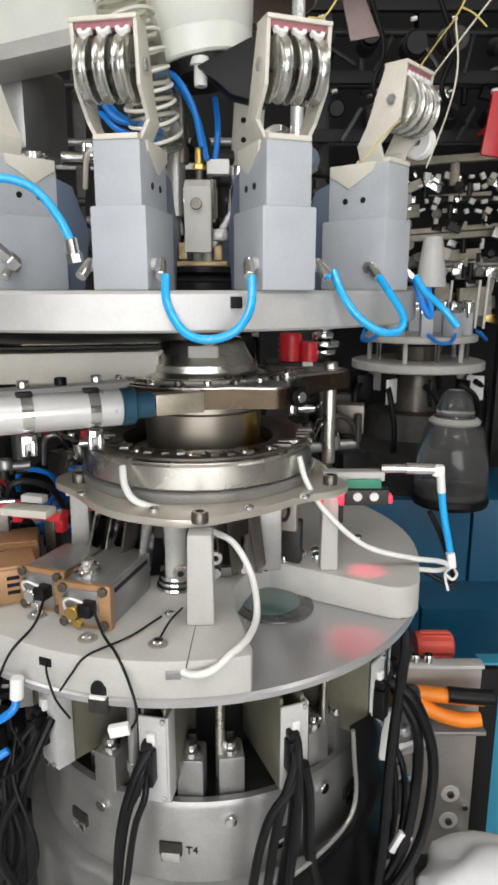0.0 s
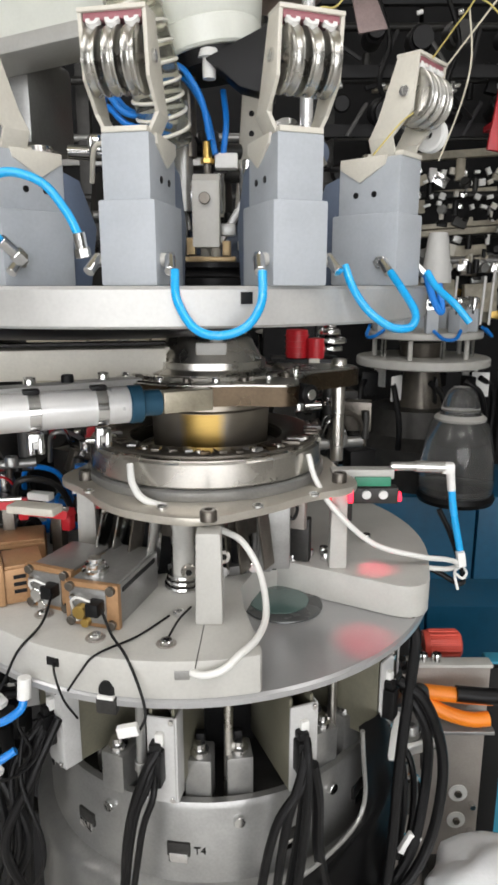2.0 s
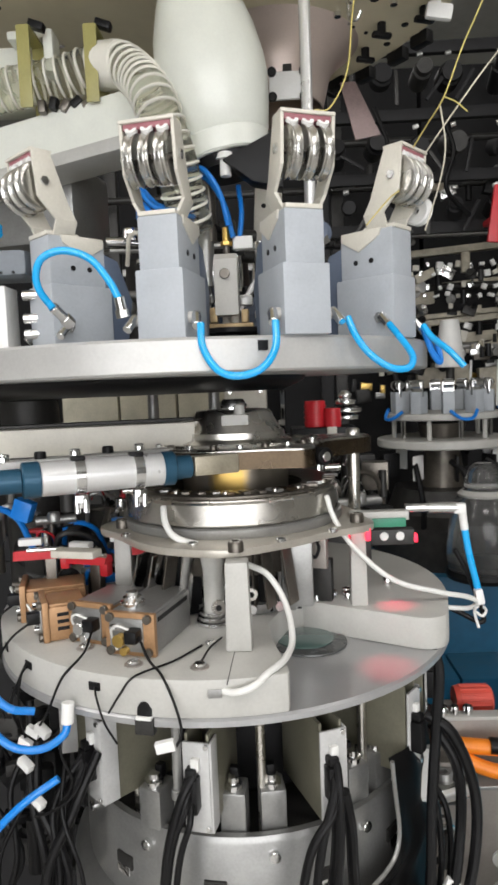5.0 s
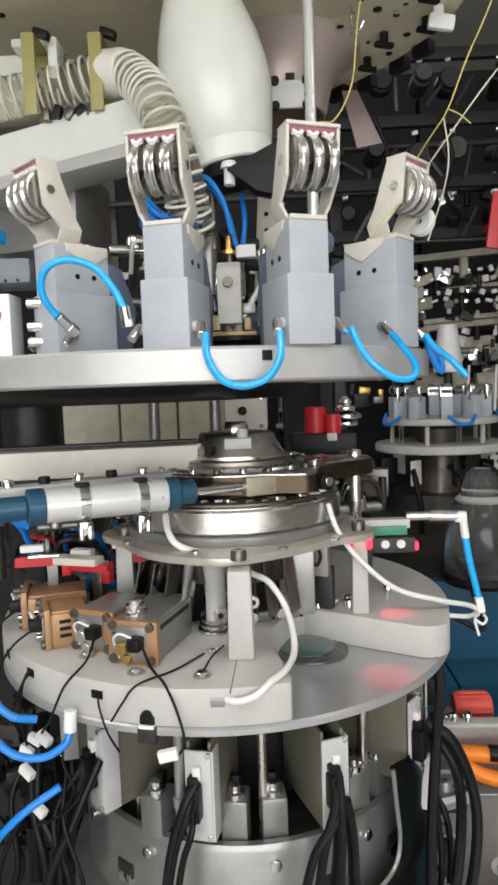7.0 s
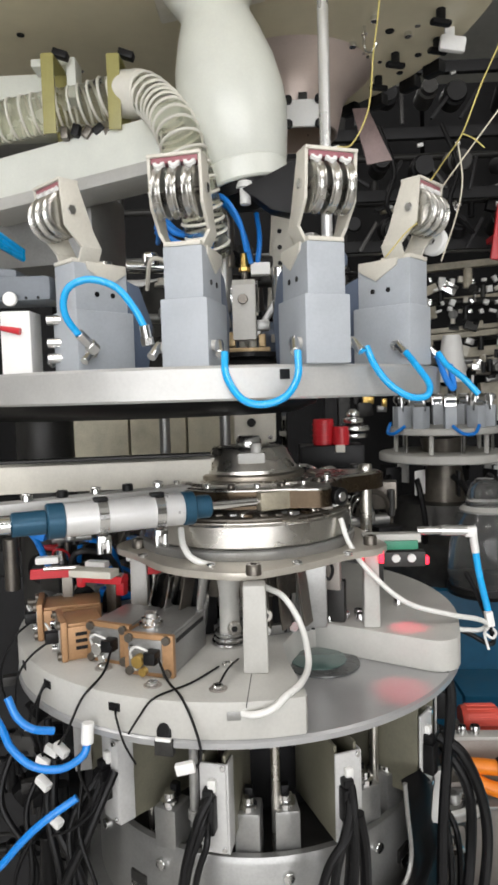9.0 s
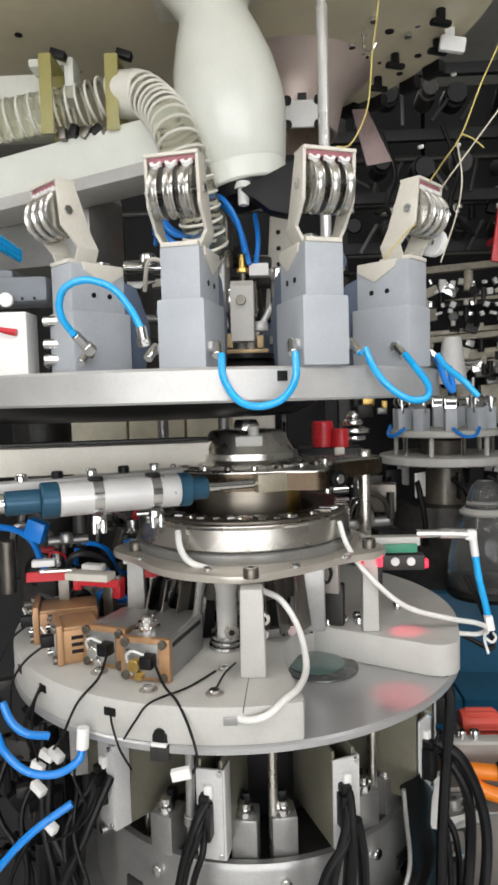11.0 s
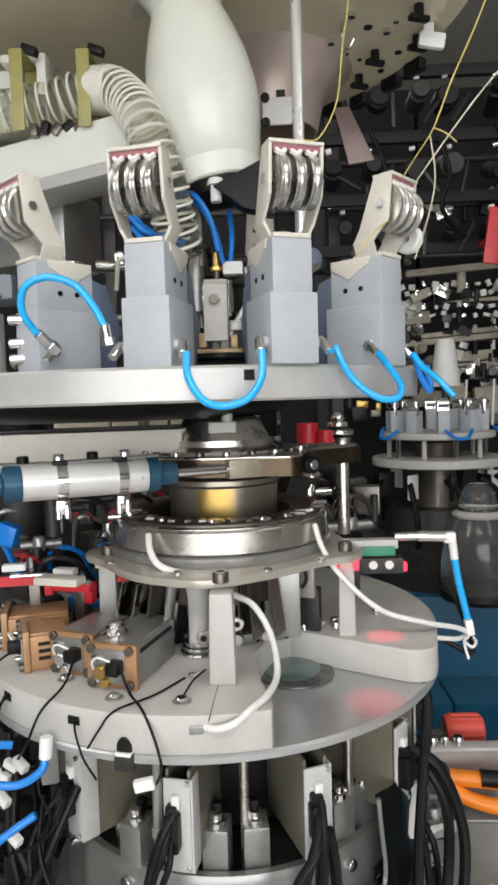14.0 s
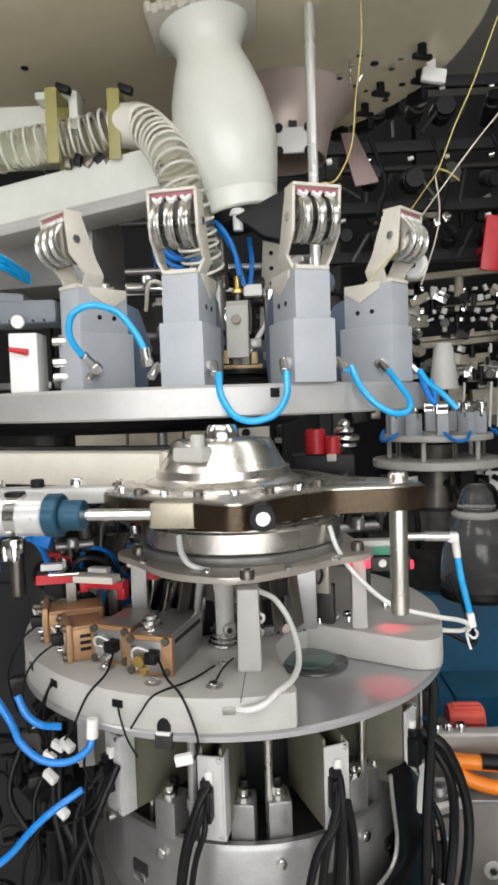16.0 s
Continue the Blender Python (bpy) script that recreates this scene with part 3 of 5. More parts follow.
# spots added over the table to imitate the red LED's reflections
for eye, aim, w in (((0.104, 0.650, 1.085), (0.122, 0.642, 1.016), 0.28), ((0.100, 0.600, 1.085), (0.100, 0.565, 0.982), 0.50)):
    data = bpy.data.lights.new("red_lamp", "SPOT")
    data.energy, data.color, data.spot_size, data.spot_blend, data.shadow_soft_size = w, (1.0, 0.05, 0.12), radians(38), 0.9, 0.003
    lamp = new("red_lamp", data)
    lamp.matrix_world = look(eye, aim)
    tagged(lamp, "added red spot standing in for the LED's reflection on the table", "sensor lamp")

# ---------------------------------------------------------------- swinging dial arm
PIVOT = (-0.48, 0.60)
arm = thing("dial_lifter", "cream beam carrying a browned steel dial plate and an air cylinder", "dial lifter", (*PIVOT, 0.0))
u = Vector((0.90, 0.43, 0)).normalized()
part("pivot_post", rod((*PIVOT, 0.90), (*PIVOT, 1.26), 0.035, seg=32), CAST_GREY, arm)
d = Vector((0.985, 0.17, 0))
slope = math.degrees(math.atan2(0.072, 0.39))
part("beam", box(-0.285, 0.664, 1.222, 0.385, 0.055, 0.030, 0.002, rz=slope), CREAM, arm, "cream painted beam")
part("beam_step", box(-0.097, 0.705, 1.229, 0.03, 0.05, 0.017, 0.002, rz=slope), CREAM, arm)
part("beam_top", box(-0.24, 0.69, 1.2385, 0.36, 0.02, 0.004, 0.001, rz=slope), GUNMETAL, arm, "dark strip along the beam")
ra = 27.0
rail_c = Vector((-0.20, 0.592, 1.205))
part("rail", box(*rail_c, 0.20, 0.022, 0.014, 0.002, rz=ra + 5), RIM_ALU, arm, "grey rail with bolts")
for k in range(7):
    q = Vector((-0.145, 0.627, 0)) + Vector((-0.0285, -0.0187, 0)) * k
    part("rail_bolt", bolt(q.x, q.y, 1.2115, 0.0058, 0.0075), CHROME if k % 2 == 0 else BLACK_PLASTIC, arm)
# air cylinder
axis0 = Vector((-0.112, 0.568, 1.1985))
def along(s):
    return axis0 + u * s
BARREL = material("barrel_aluminium", (0.74, 0.74, 0.735), 0.30, 0.45, vary=0.02, stain=0.03)
part("barrel", rod(along(-0.112), along(0.0), 0.0158, seg=40, cham=0.05), BARREL, arm, "silver air cylinder barrel")
TEAL = material("blue_teal_anodised", (0.022, 0.085, 0.145), 0.32, 0.3, vary=0.04, stain=0.06)
part("front_cap", rod(along(0.0), along(0.012), 0.0165, seg=32, bm=rod(along(0.012), along(0.029), 0.0115, seg=32)), TEAL, arm, "dark blue cylinder end cap")
part("rear_cap", rod(along(-0.112), along(-0.128), 0.0165, seg=32, bm=rod(along(-0.128), along(-0.158), 0.011, seg=32)), TEAL, arm, "dark blue cylinder end cap")
part("rear_joint", rod(along(-0.158), along(-0.172), 0.009, bm=rod(along(-0.172), along(-0.215), 0.011)), CHROME, arm)
for s in (-0.078, -0.024):
    q = along(s)
    m = Matrix.Translation(q) @ u.to_track_quat("Z", "Y").to_matrix().to_4x4()
    part("strap", lathe([(0.0160, -0.0045), (0.0168, -0.0045), (0.0168, 0.0045), (0.0160, 0.0045)], 32, m, closed=True), CHROME, arm, "steel clamp strap")
    part("strap_lug", box(q.x + 0.004, q.y - 0.010, q.z - 0.022, 0.012, 0.010, 0.012, 0.001, rz=25, bm=bolt(q.x + 0.001, q.y - 0.014, q.z - 0.032, 0.003, 0.012, bm=bolt(q.x + 0.008, q.y - 0.011, q.z - 0.032, 0.003, 0.012))), CHROME, arm)
    part("strap_sensor", box(q.x, q.y - 0.002, q.z + 0.0165, 0.013, 0.010, 0.004, 0.001, rz=25), BLACK_PLASTIC, arm)
# piston rod with its clevis slides in the cylinder
piston = part("piston_rod", rod(along(0.0), along(0.084), 0.0045, seg=20), CHROME, arm, "chrome piston rod with a pale clevis block")
part("clevis", box(*along(0.105), 0.046, 0.017, 0.019, 0.0015, rz=25.5), material("pale_bronze", (0.42, 0.38, 0.29), 0.36, 0.5), piston, "pale grey-brown clevis block")
# dial plate
outline = []
for i in range(144):
    a = 2.5 * i
    r = 0.104
    dd = (a - 17 + 180) % 360 - 180
    r += 0.068 * math.exp(-(dd / 14) ** 2)
    dd = (a + 50 + 180) % 360 - 180
    r += 0.026 * math.exp(-(dd / 13) ** 2)
    outline.append(polar(AXIS, r, a))
bm = bmesh.new()
hole = [polar(AXIS, 0.064, 2.5 * i) for i in range(144)]
loops = [[bm.verts.new((x, y, z)) for x, y in ln] for ln, z in ((outline, 1.1895), (outline, 1.2075), (hole, 1.2075), (hole, 1.1895))]
for lo, hi in zip(loops, loops[1:] + loops[:1]):
    for i in range(144):
        bm.faces.new((lo[i], lo[(i + 1) % 144], hi[(i + 1) % 144], hi[i]))
part("dial_plate", bm, BRONZE_STEEL, arm, "browned steel dial plate")
lid = bmesh.new()
outer = [(AXIS[0] + (x - AXIS[0]) * 0.985, AXIS[1] + (y - AXIS[1]) * 0.985) for x, y in outline]
inset = [(AXIS[0] + (x - AXIS[0]) * 0.965, AXIS[1] + (y - AXIS[1]) * 0.965) for x, y in outline]
loops = [[lid.verts.new((x, y, z)) for x, y in ln] for ln, z in ((outer, 1.2077), (outer, 1.2090), (inset, 1.2105), (hole, 1.2105), (hole, 1.2077))]
for lo, hi in zip(loops, loops[1:] + loops[:1]):
    for i in range(144):
        lid.faces.new((lo[i], lo[(i + 1) % 144], hi[(i + 1) % 144], hi[i]))
part("dial_lid", lid, STEEL, arm, "bright steel lid of the dial plate")
part("dial_ridge", lathe([(0.078, 1.2106), (0.088, 1.2106), (0.087, 1.2130), (0.079, 1.2130)], 96, M, closed=True), STEEL, arm)
hx, hy = 0.047, 0.621
nrm = Vector((0.60, -0.80, 0))
part("dial_boss", rod(Vector((hx, hy, 1.199)) - nrm * 0.012, Vector((hx, hy, 1.199)) + nrm * 0.004, 0.0095, seg=24), BLACK_PLASTIC, arm, "black pivot boss")
part("boss_screw", rod(Vector((hx, hy, 1.199)) + nrm * 0.004, Vector((hx, hy, 1.199)) + nrm * 0.006, 0.005), CHROME, arm)
part("dial_pin", rod((0.093, 0.756, 1.10), (0.093, 0.756, 1.189), 0.0075, bm=bolt(0.093, 0.756, 1.2077, 0.0085, 0.010)), STEEL, arm, "bright steel guide pin")
part("dial_cone", lathe([(0, 1.2485), (0.030, 1.2485), (0.042, 1.2475), (0.045, 1.244), (0.046, 1.240), (0.060, 1.216), (0.068, 1.2125), (0.068, 1.2077), (0.0635, 1.2077), (0.0625, 1.213), (0.0595, 1.216), (0.0585, 1.2235), (0, 1.2245)], 64, M), STEEL, arm, "satin steel dial cone")
part("cone_lug", box(-0.045, 0.662, 1.238, 0.030, 0.016, 0.012, 0.002, bm=bolt(-0.040, 0.662, 1.244, 0.006, 0.010)), GREY_PAINT, arm)
part("cone_cap", lathe([(0, 1.26), (0.012, 1.26), (0.015, 1.255), (0.015, 1.2485)], 32, M), CHROME, arm)
for i in range(11):
    a = -168 + 17 * i
    part("dial_screw", bolt(*polar(AXIS, 0.0925, a), 1.2105, 0.004, 0.004), CHROME if i % 2 else DARK_STEEL, arm)
# the spinning needle drum inside the ring
DRUM_STEEL = material("drum_steel", (0.40, 0.36, 0.30), 0.34, 0.9, vary=0.06, stain=0.1)
spin = thing("needle_drum", "spinning polished steel and brass needle drum", "needle drum", (*AXIS, 1.10))
part("drum_shell", lathe([(0, 1.10), (0.055, 1.10), (0.0605, 1.130), (0.0615, 1.146), (0.0625, 1.176), (0.0650, 1.179), (0.0650, 1.184), (0.062, 1.186), (0, 1.186)], 96, M), DRUM_STEEL, spin, "oiled steel bowl")
for a in (248, 68):
    bm = bmesh.new()
    for i in range(9):
        v = [bm.verts.new((*polar(AXIS, r, a + 4 * i + da), z)) for da in (0, 4) for r, z in ((0.0618, 1.134), (0.0630, 1.1755))]
        bm.faces.new((v[0], v[2], v[3], v[1]))
    bmesh.ops.remove_doubles(bm, verts=bm.verts, dist=1e-5)
    bmesh.ops.solidify(bm, geom=bm.faces[:], thickness=0.0008)
    part("brass_sector", bm, BRASS, spin, "brass sector")
part("drum_collar", lathe([(0.0535, 1.128), (0.076, 1.128), (0.077, 1.132), (0.0535, 1.135)], 64, M, closed=True), STEEL, spin, "polished steel collar")

# ---------------------------------------------------------------- upper plate and feeder units
plate = thing("feeder_plate", "grey aluminium feeder plate with a black underside", "machine plate", (*UPPER, 1.269))
U = Matrix.Translation((-0.105, 0.765, 0))
part("plate_rim", lathe([(0.12, 1.269), (0.2825, 1.269), (0.285, 1.271), (0.285, 1.2965), (0.2825, 1.299), (0.12, 1.299)], 160, U, closed=True), RIM_ALU, plate)
part("underside", lathe([(0.10, 1.252), (0.20, 1.252), (0.225, 1.262), (0.23, 1.2687), (0.10, 1.2687)], 96, Matrix.Translation((-0.19, 0.80, 0)), closed=True), BLACK_PLASTIC, plate, "black stepped underside")
part("rim_notch", box(-0.0095, 0.4965, 1.2905, 0.0085, 0.004, 0.0085, rz=19), BLACK_PLASTIC, plate, "small square hole")
part("plate_column", rod((-0.345, 0.86, 0.80), (-0.345, 0.86, 1.252), 0.040, seg=32), GUNMETAL, plate, "dark thick column")
for x, y in ((-0.10, 1.02), (-0.20, 1.02)):
    part("plate_column", rod((x, y, 0.98), (x, y, 1.2695), 0.009, seg=20), CAST_GREY, plate)


def pulley_mesh(x, r):
    prof = [(0.004, -0.005), (r * 0.80, -0.005), (r * 0.86, -0.0053), (r, -0.0042), (r, -0.003), (r * 0.9, -0.001), (r * 0.88, 0), (r * 0.9, 0.001), (r, 0.003), (r, 0.0042), (r * 0.86, 0.0053), (r * 0.80, 0.005), (0.004, 0.005)]
    return lathe(prof, 40, pose(x, 0, 0, 0, 90, 0), closed=True)


def feeder(base, rz, scale=1.0):
    """A yarn feeder unit: origin at the foot of its front face, y inwards."""
    f = thing("yarn_feeder", "blue-grey yarn feeder housing with a cream bracket and three steel pulleys", "yarn feeder", base, rz, group="yarn feeders on the feeder plate")
    w = dict(world_space=False)
    part("lower_housing", box(0, 0.033, 0.030, 0.043, 0.066, 0.060, 0.002), BLUE_GREY, f, **w)
    part("upper_housing", box(0, 0.032, 0.082, 0.036, 0.060, 0.046, 0.002), BLUE_GREY, f, **w)
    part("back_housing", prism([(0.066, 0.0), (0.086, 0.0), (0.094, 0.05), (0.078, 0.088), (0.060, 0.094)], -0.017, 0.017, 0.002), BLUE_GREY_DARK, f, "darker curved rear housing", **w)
    for s in (-1, 1):
        part("side_plate", prism([(0.014, 0.106), (0.060, 0.106), (0.060, 0.098), (0.040, 0.086), (0.016, 0.099)], s * 0.0185 - 0.0012, s * 0.0185 + 0.0012, 0.0004), CREAM, f, "cream notched side plate", **w)
        for y in (0.026, 0.044):
            part("side_hole", rod((s * 0.0178, y, 0.076), (s * 0.0188, y, 0.076), 0.0026, seg=12), BLACK_PLASTIC, f, **w)
        boss = part("boss", rod((s * 0.018, 0.012, 0.019), (s * 0.0265, 0.012, 0.019), 0.0048, seg=16), GREY_PAINT, f, **w)
        part("fitting", rod((s * 0.0265, 0.012, 0.019), (s * 0.030, 0.011, 0.019), 0.0058, seg=6, bm=rod((s * 0.028, 0.010, 0.020), (s * 0.0315, 0.000, 0.010), 0.0042, seg=14)), CHROME, boss, "chrome push-in air fitting", **w)
        # bracket cheek, leaning out at its foot
        out = [(0.008, 0.118), (0.030, 0.118), (0.022, 0.132), (0.006, 0.1755), (-0.013, 0.1755), (-0.009, 0.136)]
        cheek = part("bracket_cheek", prism(out, s * 0.0225 - 0.0015, s * 0.0225 + 0.0015, 0.0006, bm=box(s * 0.0195, 0.019, 0.1125, 0.0030, 0.022, 0.0150, 0.0006, ry=s * 28)), CREAM, f, **w)
        part("axle_nut", rod((s * 0.024, -0.002, 0.150), (s * 0.0265, -0.002, 0.150), 0.0045, seg=6), CHROME, cheek, **w)
    part("bracket_foot", box(0, 0.018, 0.1066, 0.034, 0.034, 0.004, 0.001), CREAM, f, **w)
    part("bracket_top", box(0, -0.0035, 0.1765, 0.048, 0.021, 0.003, 0.0008), CREAM, f, **w)
    strip = part("guide_strip", box(0, -0.006, 0.1725, 0.041, 0.012, 0.005, 0.0008), PINK_STRIP, f, "dull pink guide strip", **w)
    axle = part("axle", rod((-0.022, -0.002, 0.149), (0.022, -0.002, 0.149), 0.003), DARK_STEEL, f, **w)
    for x in (-0.0135, 0.0, 0.0135):
        part("eyelet", lathe([(0.0020, -0.003), (0.0050, -0.003), (0.0054, -0.001), (0.0050, 0.001), (0.0020, 0.001)], 16, pose(x, -0.0115, 0.1705, 55, 0, 0), closed=True), WHITE_PLASTIC, strip, "white ceramic eyelet", **w)
        bm = pulley_mesh(0, 0.0215)
        bm.transform(pose(x, -0.002, 0.148, 0, 0, 0))
        part("pulley", bm, PULLEY, f, "grooved steel pulley", **w)
    return f


first = None
for x, y, a in ((-0.095, 0.505, -101), (0.030, 0.508, -70), (0.130, 0.603, -41), (-0.218, 0.565, -132)):
    if first is None:
        first = feeder((x, y, 1.299), a + 90)
    else:
        copy_thing(first, pose(x, y, 1.299, 0, 0, a + 90))

bm = pulley_mesh(0, 0.0145)
bm.transform(pose(0.152, 0.640, 1.428, 0, 0, 50))
single("guide_pulley", bm, WHITE_PLASTIC, "white ceramic guide pulley beside a feeder bracket", "pulley")

# crowded works behind the feeders and under the plate
def works(name, label, lo, hi, n, mats, seed, smin=0.006, smax=0.022, up=False):
    """Small machine pieces crowded into a space."""
    rng = random.Random(seed)
    g = thing(name, label, "machine works", ((lo[0] + hi[0]) / 2, (lo[1] + hi[1]) / 2, lo[2]))
    for i in range(n):
        x, y, z = (rng.uniform(a, b) for a, b in zip(lo, hi))
        s, k = rng.uniform(smin, smax), rng.randrange(5)
        if k == 0:
            b = rod((x, y, z - 1.4 * s), (x, y, z + 1.4 * s), s * 0.4, seg=14)
        elif k == 1:
            b = box(x, y, z, s * 1.8, s * 1.2, s * rng.uniform(0.5, 2.2), s * 0.1, ry=rng.choice((0, 0, 20, -30)), rz=rng.uniform(-40, 40))
        elif k == 2:
            b = lathe([(0, 0), (s, 0), (s, s * 0.4), (s * 0.6, s * 0.5), (s * 0.6, s), (0, s)], 20, pose(x, y, z, rng.choice((0, 90)), 0, rng.uniform(-40, 40)))
        elif k == 3:
            b = tube([(x - s, y, z - s), (x - 0.4 * s, y - s, z + s), (x + s, y, z + 0.5 * s), (x + 1.5 * s, y + s, z - 1.5 * s)], s * 0.16, 8, 5)
        else:
            b = rod((x - 1.5 * s, y, z), (x + 1.5 * s, y + s, z), s * 0.35, seg=12, bm=bolt(x, y, z, s * 0.5, s * 0.7))
        part("works_piece", b, rng.choice(mats), g)
    return g


DARKS = (GUNMETAL, GUNMETAL, BLACK_PLASTIC, DARK_STEEL, CAST_GREY, CHROME)
MIXED = (GUNMETAL, CHROME, CREAM, BLACK_PLASTIC, BLUE_GREY_DARK, CAST_GREY, STEEL)
hub = thing("feeder_hub", "dark central hub behind the feeders", "hub", (-0.11, 0.82, 1.299))
part("hub_drum", lathe([(0, 1.299), (0.11, 1.299), (0.11, 1.33), (0.085, 1.35), (0.08, 1.42), (0, 1.42)], 48, pose(-0.11, 0.83, 0)), GUNMETAL, hub)
part("hub_plate", box(-0.004, 0.79, 1.43, 0.034, 0.006, 0.16, 0.002, ry=4), CREAM, hub, "cream plate with holes")
for z in (1.44, 1.46, 1.48):
    part("plate_hole", rod((-0.006, 0.7868, z), (-0.006, 0.7862, z), 0.003), BLACK_PLASTIC, hub)
works("valve_works", "crowded small steel and black parts behind the feeders", (-0.24, 0.68, 1.305), (0.08, 0.76, 1.44), 70, MIXED, 5)
works("dial_works", "crowded dark parts under the feeder plate", (-0.04, 0.96, 1.04), (0.17, 1.10, 1.13), 70, DARKS, 6, 0.008, 0.026)
works("side_works", "crowded dark parts beside the ring", (-0.36, 0.70, 1.02), (-0.15, 0.90, 1.15), 70, (*DARKS, RED_PAINT, DEEP_BLUE_TUBE), 7, 0.008, 0.026)
works("low_works", "dark parts and plugs beside the drum", (-0.36, 0.56, 0.70), (-0.24, 0.75, 0.95), 60, (BLACK_PLASTIC, BLACK_PLASTIC, BLACK_PLASTIC, GUNMETAL), 8, 0.008, 0.022)
cw = thing("guide_works", "dark oily guide blocks and blades round the needle cylinder", "machine works", (-0.05, 0.66, 1.0152))
for x, y, z, sx, sy, sz, rz, mm in ((-0.105, 0.640, 1.056, 0.030, 0.030, 0.080, 20, BLACK_PLASTIC), (-0.140, 0.665, 1.056, 0.026, 0.030, 0.080, 40, GUNMETAL), (-0.022, 0.640, 1.056, 0.026, 0.020, 0.080, -10, BLACK_PLASTIC),
                                    (0.006, 0.640, 1.056, 0.020, 0.014, 0.080, -14, CAST_GREY), (0.036, 0.655, 1.074, 0.030, 0.010, 0.036, -20, WARM_PLATE), (0.040, 0.668, 1.040, 0.034, 0.012, 0.048, -20, GUNMETAL)):
    part("guide_block", box(x, y, z, sx, sy, sz, 0.0025, rz=rz), mm, cw)
for k, (x, y, lean) in enumerate(((-0.150, 0.616, 16), (-0.132, 0.606, 14), (-0.116, 0.600, 12), (-0.098, 0.598, 8), (-0.014, 0.606, -6), (0.008, 0.616, -8))):
    part("blade", box(x, y, 1.060, 0.0022, 0.020, 0.060, 0.0007, ry=lean, rz=-28), CHROME if k in (0, 1, 3) else DARK_STEEL, cw, "curved dark blade with a bright edge")
for z, r in ((1.0165, 0.019), (1.0215, 0.017), (1.0265, 0.0155)):
    part("foot_washer", lathe([(0.010, z - 0.0020), (r, z - 0.0020), (r + 0.0008, z), (r, z + 0.0020), (0.010, z + 0.0020)], 32, pose(-0.071, 0.604, 0.0012), closed=True), CHROME, cw, "bright stacked foot washer")
for x, y, z in ((-0.066, 0.5925, 1.036), (-0.034, 0.620, 1.040)):
    part("guide_screw", rod((x, y, z), (x + 0.001, y - 0.005, z), 0.0072, seg=20), STEEL, cw, "round socket screw")
    part("screw_socket", rod((x + 0.001, y - 0.0049, z), (x + 0.001, y - 0.0056, z), 0.0034, seg=6), BLACK_PLASTIC, cw)
for x, y in ((0.038, 0.668), (0.056, 0.676), (0.073, 0.684), (0.048, 0.690)):
    part("guide_bolt", bolt(x, y, 1.0152, 0.0058, 0.008), CHROME, cw)
part("guide_hook", tube([(0.036, 0.640, 1.094), (0.040, 0.638, 1.082), (0.036, 0.637, 1.072), (0.030, 0.639, 1.076)], 0.0018, 8), BLACK_PLASTIC, cw)
part("guide_lug", prism([(0.640, 1.0152), (0.652, 1.0152), (0.652, 1.026), (0.645, 1.030)], 0.010, 0.020, 0.001), BLACK_PLASTIC, cw)
works("right_works", "dark cast parts beside the drum", (0.13, 0.68, 0.62), (0.19, 0.80, 0.84), 40, (BLACK_PLASTIC, GUNMETAL, GUNMETAL, CAST_GREY, CHROME), 9, 0.008, 0.024)

# blue air tubes between the fittings
for pts in ([(-0.0595, 0.488, 1.310), (-0.058, 0.482, 1.290), (-0.046, 0.474, 1.271), (-0.029, 0.470, 1.2655), (-0.010, 0.472, 1.271), (0.001, 0.478, 1.287), (0.002, 0.486, 1.309)],
            [(0.066, 0.535, 1.314), (0.072, 0.528, 1.297), (0.084, 0.524, 1.280), (0.102, 0.525, 1.268), (0.118, 0.530, 1.268), (0.123, 0.540, 1.279), (0.115, 0.560, 1.298), (0.1092, 0.574, 1.310)],
            [(-0.191, 0.515, 1.332), (-0.198, 0.507, 1.345), (-0.199, 0.503, 1.358), (-0.192, 0.500, 1.371), (-0.174, 0.500, 1.3765), (-0.152, 0.500, 1.369), (-0.137, 0.500, 1.351), (-0.129, 0.500, 1.335)],
            [(0.1515, 0.622, 1.311), (0.158, 0.612, 1.298), (0.170, 0.596, 1.284), (0.184, 0.594, 1.268)]):
    single("air_tube", tube(pts, 0.0032, 14), BLUE_TUBE, "bright blue plastic air tube looping between two feeders", "tube", "blue air tubes")
for p, q in (((-0.180, 0.532, 1.318), (-0.1905, 0.5155, 1.3325)), ((-0.1265, 0.503, 1.319), (-0.1288, 0.500, 1.336))):
    single("tube_fitting", rod(p, q, 0.0046, seg=16, bm=rod(p, Vector(p) + (Vector(q) - Vector(p)) * 0.4, 0.0058, seg=6)), CHROME, "chrome push-in fitting on a blue air tube", "fitting", "chrome tube fittings")
single("air_tube", tube([(0.16, 0.66, 1.31), (0.168, 0.655, 1.285), (0.176, 0.655, 1.275), (0.176, 0.67, 1.30)], 0.0034), DEEP_BLUE_TUBE, "deep blue plastic air tube", "tube", "blue air tubes")

